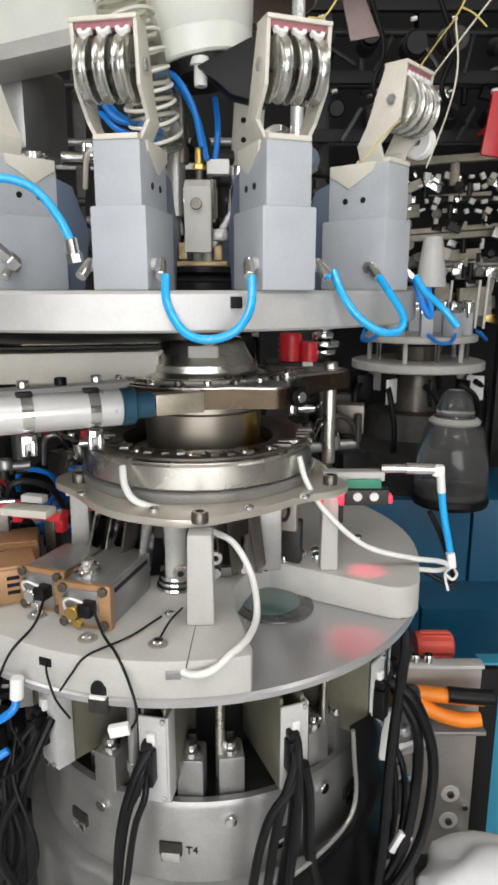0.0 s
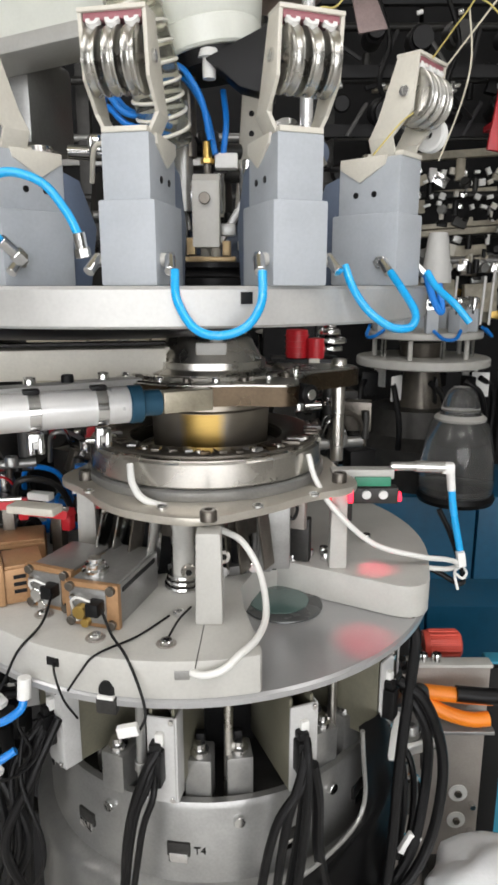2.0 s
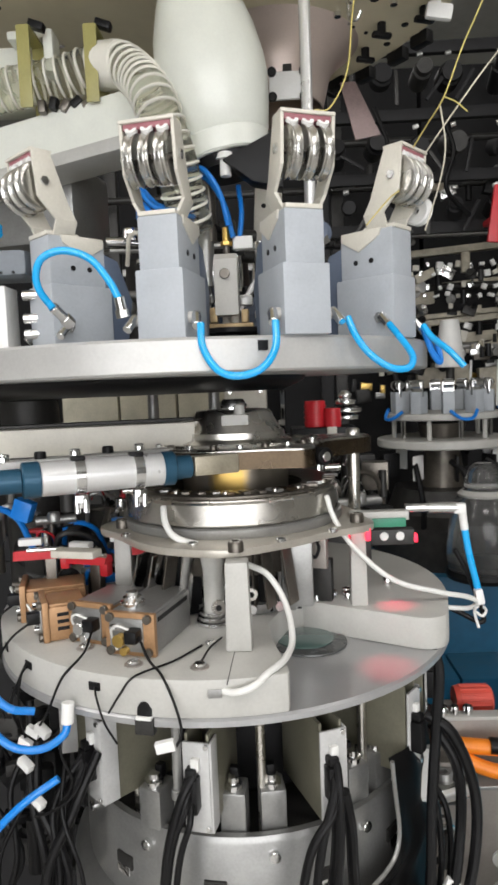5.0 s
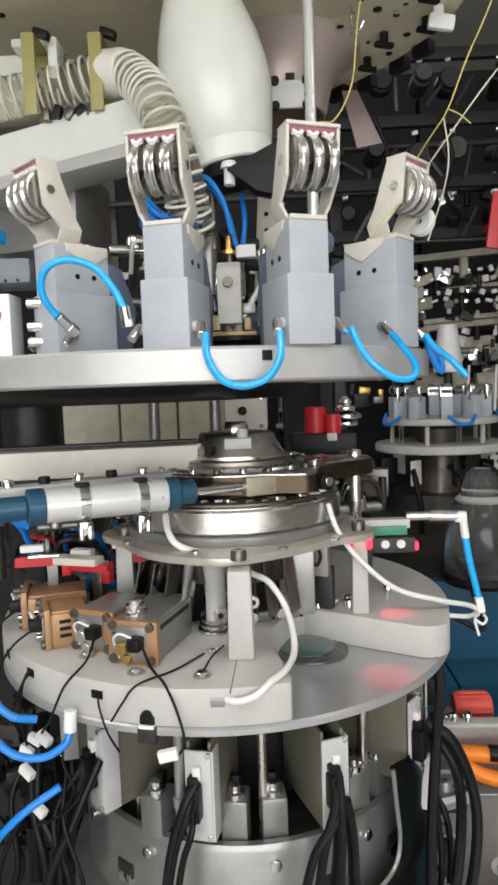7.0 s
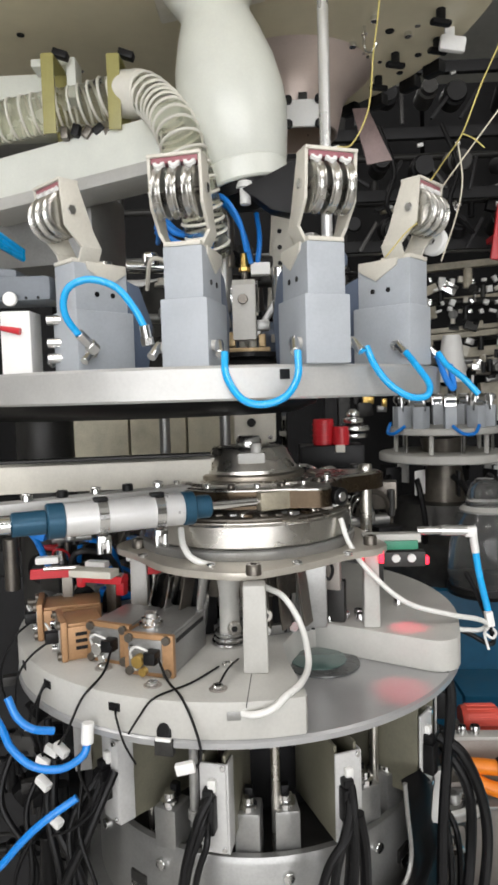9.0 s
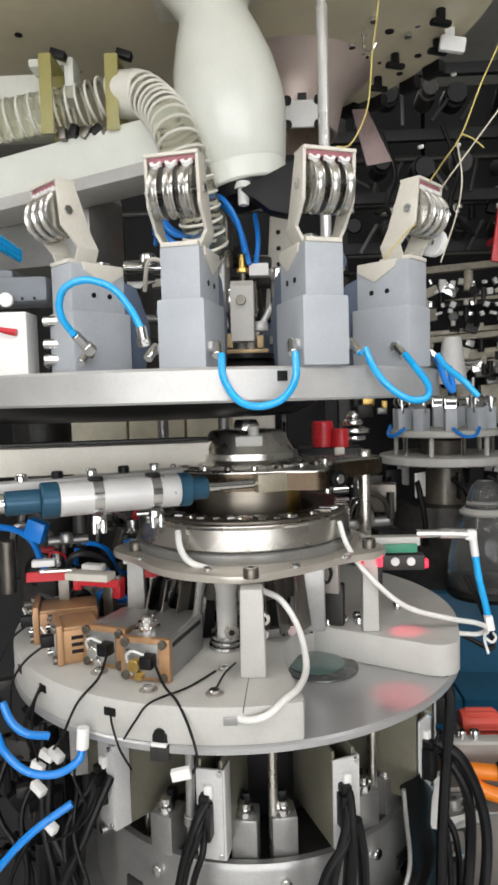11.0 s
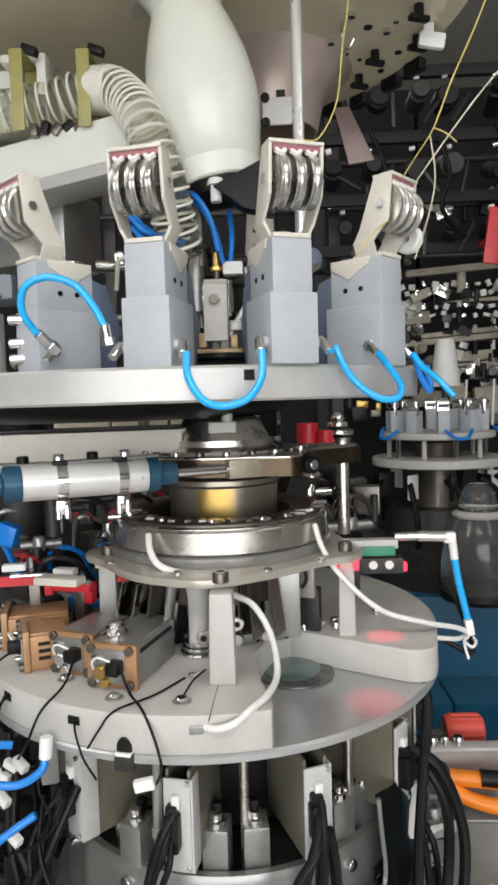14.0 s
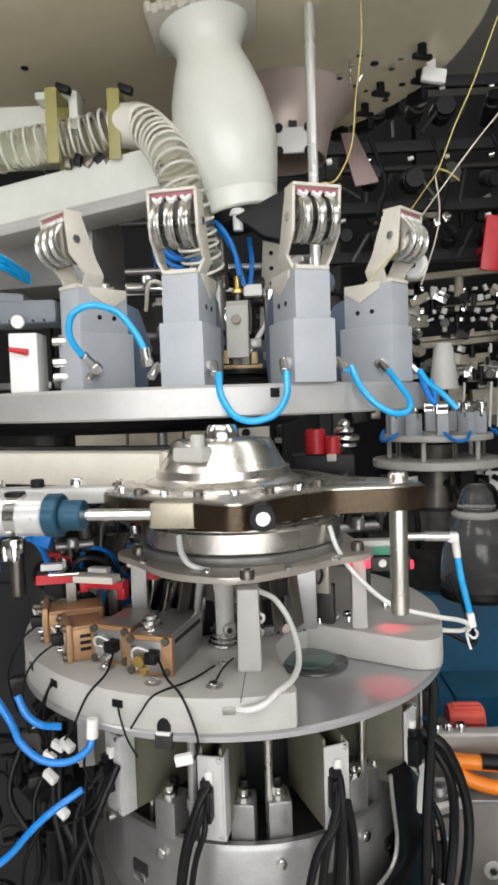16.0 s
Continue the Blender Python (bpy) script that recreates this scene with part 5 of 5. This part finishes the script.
# red levers and white plugs at the left of the ring
for k, (x, y, z, l, rz) in enumerate(((-0.270, 0.665, 1.078, 0.06, 10), (-0.215, 0.66, 1.072, 0.05, -16), (-0.166, 0.665, 1.080, 0.035, 8))):
    p = thing("red_lever", "red painted metal lever with a white plug", "lever", (x, y, z - 0.07), rz, group="red levers")
    part("lever_arm", prism([(-0.010, 0.066), (0.010, 0.066), (0.007, 0.074), (-0.006, 0.076)], -l / 2, l / 2, 0.001, bm=box(l * 0.42, 0, 0.060, 0.010, 0.012, 0.016, 0.002)), RED_PAINT, p, world_space=False)
    part("lever_plug", box(-0.012, 0.004, 0.084, 0.026, 0.012, 0.008, 0.002), WHITE_PLASTIC, p, world_space=False)
    part("lever_stem", box(0.01, 0.0, 0.033, 0.012, 0.012, 0.064, 0.001), DARK_STEEL, p, world_space=False)
    part("lever_spring", rod((-0.015, -0.006, 0.076), (0.025, -0.006, 0.076), 0.003), CHROME, p, world_space=False)
single("side_bracket", box(-0.215, 0.615, 1.090, 0.05, 0.02, 0.008, 0.002, rz=-14), CREAM, "cream bracket bar beside the ring", "bracket")

# ---------------------------------------------------------------- cabinets, tray and tools at the right
tray = thing("side_plate", "warm grey steel side plate with a tool ledge and white washers", "machine plate", (0.25, 0.836, 0.0))
part("plate_body", box(0.2275, 0.836, 0.395, 0.195, 0.012, 0.788, 0.002), WARM_PLATE, tray)
part("plate_top", box(0.2275, 0.834, 0.7905, 0.197, 0.020, 0.005, 0.001), GREY_PAINT, tray, "pale folded top edge")
part("tool_ledge", box(0.265, 0.806, 0.716, 0.11, 0.046, 0.006, 0.002), CAST_GREY, tray)
# black strip put in for the dark of the gap
part("gap_strip", box(0.345, 0.875, 0.38, 0.046, 0.012, 0.76, 0.002), BLACK_PLASTIC, tray, "black strip standing in for the dark gap behind the plate")
for z in (0.583, 0.537):
    part("washer", lathe([(0.005, 0), (0.0135, 0), (0.0135, 0.002), (0.005, 0.002)], 24, pose(0.2935, 0.8298, z, 90, 0, 0), closed=True), WHITE_PLASTIC, tray, "white washer")
    part("washer_bolt", rod((0.2935, 0.830, z), (0.2935, 0.824, z), 0.0055, seg=6), DARK_STEEL, tray)
    part("tray_bolt", rod((0.314, 0.830, z - 0.018), (0.314, 0.820, z - 0.018), 0.0045), CHROME, tray)
for x, s in ((0.215, 0.016), (0.232, 0.012), (0.25, 0.014)):
    part("top_nut", bolt(x, 0.834, 0.793, s * 0.5, 0.012), CHROME, tray)
part("tray_foot", box(0.285, 0.815, 0.43, 0.075, 0.028, 0.09, 0.004), CAST_GREY, tray)
pl = thing("pliers", "orange and black handled pliers lying on the tray", "pliers", (0.28, 0.80, 0.721))
part("upper_grip", tube([(0.228, 0.805, 0.765), (0.26, 0.80, 0.764), (0.29, 0.80, 0.761), (0.318, 0.80, 0.759)], 0.0105, 14), ORANGE, pl, "orange grip")
part("grip_inlay", tube([(0.268, 0.796, 0.768), (0.30, 0.794, 0.766), (0.328, 0.794, 0.764)], 0.0110, 14), BLACK_PLASTIC, pl, "black inlay")
part("lower_grip", tube([(0.226, 0.800, 0.757), (0.25, 0.795, 0.742), (0.285, 0.79, 0.733), (0.312, 0.79, 0.734)], 0.0100, 14), ORANGE, pl, "orange grip")
part("jaw", box(0.215, 0.805, 0.757, 0.04, 0.012, 0.03, 0.004), DARK_STEEL, pl)
kn = thing("hand_valve", "red ribbed plastic valve wheel", "valve wheel", (0.275, 0.90, 0.779))
part("knob_body", lathe([(0, 0), (0.019, 0), (0.0205, 0.003), (0.0205, 0.052), (0.017, 0.055), (0, 0.055)], 32, pose(0.248, 0.90, 0.781, 0, 90, 0)), RED_PLASTIC, kn)
for i in range(16):
    a = 2 * math.pi * i / 16
    part("knob_rib", rod((0.256, 0.90 + 0.0205 * math.cos(a), 0.781 + 0.0205 * math.sin(a)), (0.298, 0.90 + 0.0205 * math.cos(a), 0.781 + 0.0205 * math.sin(a)), 0.0018, seg=6), RED_PLASTIC, kn)
part("knob_stem", box(0.255, 0.905, 0.745, 0.05, 0.02, 0.06, 0.003), CAST_GREY, kn)
nc = thing("near_cabinet", "light blue painted steel cabinet", "cabinet", (0.6, 1.2, 0.0))
part("cabinet_body", box(0.593, 0.965, 0.3605, 0.45, 0.03, 0.721, 0.004), CABINET_LIGHT_BLUE, nc)
lc = thing("low_blue_cabinet", "low dark blue painted steel cabinet", "cabinet", (0.5, 1.58, 0.0))
for x, w in ((0.285, 0.27), (0.585, 0.32)):
    part("cabinet_door", box(x, 1.58, 0.2675, w, 0.16, 0.535, 0.004), CABINET_BLUE, lc)
fc = thing("blue_cabinet", "dark blue painted machine cabinet", "cabinet", (0.6, 2.7, 0.0))
for x, w in ((0.19, 0.55), (0.675, 0.41), (1.26, 0.74)):
    part("cabinet_door", box(x, 2.75, 0.245, w, 0.5, 0.49, 0.006), CABINET_BLUE, fc)
bag = bmesh.new()
bmesh.ops.create_icosphere(bag, subdivisions=4, radius=1)
for v in bag.verts:
    n = noise.noise(v.co * 1.6) * 0.22 + noise.noise(v.co * 4.5) * 0.06
    v.co *= 1 + n
    v.co = Vector((v.co.x * 0.085, v.co.y * 0.07, max(v.co.z, -0.35) * 0.075))
bag.transform(pose(0.275, 0.60, 0.635))
wb = single("white_cloth", bag, CLOTH, "crumpled white cloth bundle", "cloth")
single("stool", box(0.30, 0.62, 0.30, 0.18, 0.18, 0.60, 0.01), GUNMETAL, "dark box under the white cloth", "box")

# glass dome
fl = thing("suction_flask", "smoky clear plastic flask on a dark foot", "flask", (0.735, 2.30, 0.545))
fm = pose(0.745, 2.36, 0)
part("flask_wall", lathe([(0.130, 0.560), (0.134, 0.60), (0.128, 0.70), (0.105, 0.81), (0.070, 0.855), (0.066, 0.885), (0.050, 0.93), (0.030, 0.948), (0, 0.950)], 48, fm), CLEAR_PLASTIC, fl)
part("flask_band", lathe([(0.088, 0.828), (0.092, 0.838), (0.076, 0.852), (0.072, 0.842)], 48, fm, closed=True), GREY_PAINT, fl)
part("flask_foot", lathe([(0, 0.53), (0.135, 0.53), (0.140, 0.545), (0.134, 0.562), (0, 0.562)], 48, fm), BLACK_PLASTIC, fl)
part("flask_shelf", box(0.745, 2.44, 0.518, 0.16, 0.16, 0.02, 0.003), GUNMETAL, fl)
part("flask_waste", lathe([(0, 0.565), (0.112, 0.565), (0.110, 0.585), (0.07, 0.605), (0.03, 0.612), (0, 0.613)], 32, fm), GUNMETAL, fl, "dark lint inside the flask")

# ---------------------------------------------------------------- machines further back
def far_machine(x, y, turn, n=10):
    base = thing("knitting_machine", "further knitting machine with grey discs, feeders and dark works", "knitting machine", (x, y, 0.0), turn, group="further knitting machines")
    w = dict(world_space=False)
    part("base", lathe([(0, 0.0), (0.30, 0.0), (0.30, 0.66), (0.24, 0.70), (0.20, 0.80), (0, 0.80)], 40), GUNMETAL, base, **w)
    part("lower_disc", lathe([(0, 0.975), (0.27, 0.975), (0.275, 0.98), (0.275, 1.005), (0.27, 1.01), (0, 1.01)], 64), GREY_PAINT, base, **w)
    part("column", lathe([(0.10, 0.80), (0.07, 0.975), (0.0, 0.975)], 24, bm=lathe([(0.09, 1.01), (0.10, 1.07), (0, 1.07)], 32)), DARK_STEEL, base, **w)
    part("upper_disc", lathe([(0, 1.090), (0.235, 1.090), (0.24, 1.095), (0.24, 1.112), (0.235, 1.117), (0, 1.117)], 64), GREY_PAINT, base, **w)
    for i in range(n):
        a = 360 * i / n
        m = pose(*polar((0, 0), 0.215, a), 1.117, 0, 0, a + 90)
        b = box(0, 0.03, 0.045, 0.045, 0.06, 0.09, 0.003)
        b.transform(m)
        part("feeder_box", b, BLUE_GREY, base, **w)
        b = rod((-0.02, 0.02, 0.12), (0.02, 0.02, 0.12), 0.02, seg=16)
        b = box(0, 0.02, 0.10, 0.05, 0.012, 0.06, 0.003, bm=b)
        b.transform(m)
        part("feeder_pulley", b, CHROME, base, **w)
        px_, py_ = polar((0, 0), 0.20, a + 14)
        part("small_post", rod((px_, py_, 1.01), (px_, py_, 1.09), 0.010, seg=10), CHROME if i % 2 else GREY_PAINT, base, **w)
        c = polar((0, 0), 0.24, a + 5)
        part("panel", box(*c, 0.90, 0.07, 0.01, 0.10, 0.002, rz=a), WHITE_PLASTIC if i % 3 == 0 else BLACK_PLASTIC, base, **w)
        e = polar((0, 0), 0.29, a + 9)
        part("loom_cable", tube([(*polar((0, 0), 0.24, a), 0.93), (*e, 0.88), (*polar((0, 0), 0.30, a + 14), 0.75), (*polar((0, 0), 0.28, a + 12), 0.62)], 0.012, 8, 5), BLACK_CABLE, base, **w)
        if i % 2:
            part("air_loop", tube([(*polar((0, 0), 0.245, a), 1.13), (*polar((0, 0), 0.27, a + 8), 1.10), (*polar((0, 0), 0.27, a + 18), 1.10), (*polar((0, 0), 0.245, a + 26), 1.13)], 0.007, 8, 5), DEEP_BLUE_TUBE, base, **w)
    return base


fm1 = far_machine(0.715, 2.83, 12)
copy_thing(fm1, pose(1.75, 4.6, 0, 0, 0, 40))
copy_thing(fm1, pose(0.25, 4.9, 0, 0, 0, 75))

# racks of bars, tension units and cones behind, up to the hall's roof
rack = thing("yarn_rack", "dark steel yarn rack with bars and tension units", "yarn rack", (0.6, 3.4, 0.0))
for k, (z, y) in enumerate(((1.40, 3.3), (1.53, 3.4), (1.70, 3.3), (1.98, 3.4), (2.2, 3.3), (2.45, 3.4))):
    part("rack_bar", rod((-0.9, y, z), (2.6, y + 0.1, z + 0.03), 0.018, seg=12), (CAST_GREY, GUNMETAL, GUNMETAL)[k % 3], rack)
for x in (-0.8, 0.35, 1.3, 2.5):
    part("rack_post", box(x, 3.42, 1.5, 0.06, 0.06, 3.0, 0.004), GUNMETAL, rack)
BEIGE = material("beige_works", (0.46, 0.42, 0.33), 0.45, vary=0.1, stain=0.2)
for x, z, w, h in ((0.86, 1.27, 0.26, 0.10), (1.12, 1.24, 0.16, 0.14), (1.00, 1.585, 0.50, 0.025), (0.98, 1.735, 0.36, 0.02), (0.72, 1.66, 0.20, 0.06), (1.10, 1.40, 0.30, 0.02), (0.95, 1.90, 0.5, 0.035), (0.95, 1.55, 0.6, 0.03), (0.98, 1.46, 0.3, 0.05), (0.60, 1.88, 0.16, 0.05), (0.75, 2.2, 0.4, 0.03), (1.35, 1.62, 0.22, 0.06)):
    part("rack_tray", box(x, 3.38, z, w, 0.05, h, 0.005, ry=-4), BEIGE, rack, "beige painted tray of the rack")
for x in (0.93, 1.06, 1.10, 1.22):
    part("guide_post", rod((x, 3.16, 1.12), (x + 0.01, 3.16, 1.34 + 0.03 * (x > 1.08)), 0.006, seg=10), WHITE_PLASTIC, rack, "thin white guide post")
rng = random.Random(4)
for i in range(290):
    z = rng.choice((1.36, 1.42, 1.50, 1.58, 1.60, 1.76, 1.98, 2.2)) + rng.uniform(-0.05, 0.05)
    x = rng.uniform(0.2, 2.0)
    s = rng.uniform(0.010, 0.034) * (1.0 if z < 1.7 else 1.4)
    y = 3.3 + rng.uniform(-0.15, 0.1)
    if i % 3 == 0:
        b = rod((x, y, z - s), (x, y, z + s), s * 0.45, seg=12)
    elif i % 3 == 1:
        b = box(x, y, z, s * 2.4, s, s * rng.uniform(0.6, 2.0), 0.003, ry=rng.uniform(-30, 30))
    else:
        b = lathe([(0, 0), (s, 0), (s * 0.6, s * 0.4), (s * 0.7, s), (0, s)], 14, pose(x, y, z, rng.uniform(60, 120), 0, rng.uniform(-40, 40)))
    part("tension_unit", b, rng.choice((CHROME, WHITE_PLASTIC, GUNMETAL, BLACK_PLASTIC, BEIGE, BLACK_PLASTIC, CAST_GREY, CREAM) if z < 1.75 else (GUNMETAL, BLACK_PLASTIC, BEIGE, CAST_GREY, CHROME, BLACK_PLASTIC)), rack)
for z, x0 in ((1.80, 0.66), (1.765, 0.62), (1.70, 0.66), (1.66, 0.64), (1.40, 0.90)):
    for i in range(16):
        x = x0 + 0.052 * i + rng.uniform(-0.012, 0.012)
        part("yarn_clip", box(x, 3.24, z + rng.uniform(-0.01, 0.01), rng.uniform(0.014, 0.034), 0.02, rng.uniform(0.012, 0.032), 0.003, ry=rng.uniform(-30, 30)), (WHITE_PLASTIC, CREAM, CHROME, WHITE_PLASTIC)[i % 4], rack, "small white yarn clip")
for i in range(40):
    x, z = rng.uniform(0.35, 1.5), rng.uniform(1.12, 1.48)
    h = rng.uniform(0.03, 0.09)
    part("tension_unit", box(x, 3.5, z, rng.uniform(0.02, 0.09), 0.03, h, 0.004, ry=rng.uniform(-15, 15)), rng.choice((OLIVE_PANEL, CAST_GREY, BRASS, CREAM, GUNMETAL, DARK_STEEL)), rack)
carrier = thing("yarn_carrier", "dark overhead carrier with black motors and guide rollers", "yarn carrier", (0.8, 2.6, 0.0))
for x in (0.22, 1.55):
    part("carrier_post", box(x, 2.72, 1.45, 0.05, 0.05, 2.9, 0.004), NEAR_BLACK, carrier)
for z in (1.86, 2.06, 2.30, 2.55):
    part("carrier_rail", box(0.885, 2.69, z, 1.40, 0.03, 0.045, 0.004), NEAR_BLACK, carrier)
for z in (1.93, 2.16, 2.42):
    for k in range(9):
        x = 0.30 + 0.145 * k + rng.uniform(-0.03, 0.03)
        r, n = rng.uniform(0.028, 0.05), rng.uniform(0.08, 0.16)
        lean = rng.uniform(-30, 30)
        m = pose(x, 2.64, z + rng.uniform(-0.02, 0.02), 90 + rng.uniform(-25, 25), lean, 0)
        part("carrier_motor", lathe([(0, -n / 2), (r * 0.7, -n / 2), (r, -n / 2 + 0.01), (r, n / 4), (r * 0.8, n / 4 + 0.006), (r * 0.8, n / 2), (0, n / 2)], 20, m), rng.choice((BLACK_PLASTIC, BLACK_PLASTIC, NEAR_BLACK, GUNMETAL)), carrier, "black motor")
        part("carrier_arm", box(x + 0.05, 2.60, z - 0.05, 0.014, 0.012, 0.13, 0.003, ry=rng.uniform(-60, 60)), rng.choice((GUNMETAL, BLACK_PLASTIC, NEAR_BLACK)), carrier)
        part("carrier_roller", rod((x - 0.03, 2.57, z + 0.05), (x - 0.01, 2.57, z + 0.055), rng.uniform(0.006, 0.013), seg=12), rng.choice((CHROME, CHROME, WHITE_PLASTIC, CAST_GREY)), carrier, "small bright roller")
for k in range(5):
    x = 0.42 + 0.24 * k
    part("carrier_cable", tube([(x, 2.60, 2.30), (x + 0.05, 2.56, 2.12), (x + 0.02, 2.56, 1.98), (x + 0.12, 2.60, 1.88)], 0.009, 8, 6), BLACK_CABLE, carrier)
# dark boxes added as a backdrop, so the lit wall stays hidden
for k in range(7):
    mc = thing("machine_cabinet", "dark box added as a backdrop to hide the lit wall", "cabinet", (-2.0 + 0.82 * k, 4.9 if k < 3 else 4.0, 0), group="dark machine cabinets")
    part("cabinet_body", box(0, 0, 1.5, 0.80, 0.3, 3.0, 0.01), NEAR_BLACK, mc, world_space=False)
    for z in (1.45, 2.1):
        part("cabinet_rail", box(0, -0.17, z, 0.80, 0.03, 0.05, 0.005), CAST_GREY, mc, world_space=False)
# black body added where the background is dark; its doors are made up
mb = thing("side_cabinet", "black box with doors, added to fill the dark beside the drum", "cabinet", (-0.75, 1.2, 0))
part("cabinet_body", box(-0.80, 1.25, 0.52, 0.95, 0.6, 1.04, 0.01), NEAR_BLACK, mb)
for k in range(3):
    part("cabinet_door", box(-1.11 + 0.31 * k, 0.943, 0.55, 0.30, 0.012, 0.90, 0.003), NEAR_BLACK, mb)
    part("door_handle", box(-1.0 + 0.31 * k, 0.930, 0.70, 0.012, 0.014, 0.10, 0.003), CAST_GREY, mb)
single("yarn_cone", lathe([(0, 1.31), (0.066, 1.31), (0.068, 1.32), (0.046, 1.50), (0.040, 1.528), (0.012, 1.53), (0, 1.528)], 32, pose(0.825, 3.10, 0)), WHITE_PLASTIC, "white yarn cone on a dark stand", "yarn cone")
tag = thing("cone_stand", "dark stand under the white yarn cone", "stand", (0.825, 3.10, 0))
part("stand_post", rod((0.825, 3.10, 0.0), (0.825, 3.10, 1.308), 0.02), GUNMETAL, tag)
rb = thing("red_motor", "red motor housing on a black block of the machine behind", "motor", (0.085, 1.16, 0.0))
part("motor_shell", rod((0.072, 1.16, 1.178), (0.072, 1.16, 1.226), 0.019, seg=28, bm=rod((0.103, 1.15, 1.178), (0.103, 1.15, 1.212), 0.0155, seg=24)), RED_PAINT, rb)
for z in (1.186, 1.196, 1.206, 1.216):
    part("motor_fin", lathe([(0.018, z - 0.001), (0.0208, z - 0.001), (0.0208, z + 0.001), (0.018, z + 0.001)], 28, pose(0.072, 1.16, 0), closed=True), RED_PAINT, rb)
part("motor_block", box(0.086, 1.175, 1.152, 0.118, 0.07, 0.052, 0.004), BLACK_PLASTIC, rb, "black block")
part("block_clip", box(0.100, 1.136, 1.172, 0.018, 0.008, 0.014, 0.002), CREAM, rb)
part("motor_stand", box(0.10, 1.18, 0.563, 0.10, 0.05, 1.126, 0.008), GUNMETAL, rb)
for z, r in ((1.190, 0.024), (1.203, 0.030), (1.218, 0.019), (1.230, 0.012)):
    part("motor_rotor", lathe([(0, z), (r, z), (r + 0.001, z + 0.003), (r, z + 0.007), (r * 0.5, z + 0.013), (0, z + 0.013)], 28, pose(0.128, 1.17, 0)), CHROME, rb, "stacked chrome rotor disc")
single("red_sign", box(0.862, 2.50, 1.857, 0.075, 0.02, 0.21, 0.008, ry=8, bm=box(0.862, 2.592, 1.86, 0.02, 0.17, 0.02)), RED_PAINT, "red painted steel panel hanging on the carrier", "panel")
cp = thing("cream_cabinet", "cream machine cabinet behind the dial", "cabinet", (-0.28, 1.25, 0.0))
CREAM_PANEL = material("cream_panel", (0.50, 0.47, 0.36), 0.5)
part("cabinet_base", box(-0.24, 1.26, 0.56, 0.36, 0.10, 1.12, 0.004), GUNMETAL, cp, "dark lower body")
for k in range(3):
    part("cabinet_panel", box(-0.355 + 0.112 * k, 1.25, 1.23, 0.108, 0.10, 0.22, 0.004), CREAM_PANEL, cp)
part("cabinet_block", box(-0.054, 1.16, 1.222, 0.078, 0.04, 0.072, 0.008, bm=box(-0.054, 1.17, 0.6, 0.05, 0.03, 1.2)), CREAM, cp)
part("block_socket", rod((-0.060, 1.141, 1.224), (-0.060, 1.136, 1.224), 0.008, seg=20), BLACK_PLASTIC, cp, "dark round socket")
for dx in (-0.028, 0.028):
    for dz in (-0.026, 0.026):
        part("block_screw", rod((-0.054 + dx, 1.141, 1.222 + dz), (-0.054 + dx, 1.137, 1.222 + dz), 0.004, seg=10), CHROME, cp)


# ---------------------------------------------------------------- what moves
def motions():
    heights = [(0.0, 0.002), (3.0, 0.0015), (3.6, 0.001), (4.0, -0.0025), (4.5, -0.014), (5.0, -0.017), (5.3, -0.028), (5.8, -0.034), (7.5, -0.034), (9.2, -0.034), (10.4, -0.022), (11.3, -0.0105), (11.6, -0.0100), (12.0, -0.004), (12.5, 0.0025), (13.0, 0.0035), (15.0, 0.0035)]
    rows = [(t, pose(*PIVOT, dz)) for t, dz in heights]
    for t, turn in ((15.1, -2.0), (15.2, -4.8), (15.3, -7.8), (15.4, -11.2), (15.5, -15.0), (15.6, -18.6), (15.7, -22.2), (15.8, -25.6), (15.9, -29.0), (16.0, -32.0)):
        rows.append((t, pose(*PIVOT, 0.0035, 0, 0, turn)))
    walk(arm, rows)
    # five steps to the turn, with a slip of phase at the start and round the stop
    slips = ((0, 70), (4, 0), (54, 0), (66, 70), (123, 70), (129, 0), (160, 0))
    turns = []
    for k in range(161):
        (k0, s0), (k1, s1) = next((p, q) for p, q in zip(slips, slips[1:]) if p[0] <= k <= q[0])
        turns.append((0.1 * k, pose(*AXIS, 1.10, 0, 0, (72 * k + s0 + (s1 - s0) * (k - k0) / (k1 - k0)) % 360)))
    walk(spin, turns)
    back = -0.052 * u
    walk(piston, [(t, Matrix.Translation(piston_home + f * back)) for t, f in ((0.0, 1), (4.9, 1), (5.1, 0.92), (5.6, 0.3), (6.2, 0.0), (16.0, 0.0))])


piston_home = piston.location.copy()
motions()
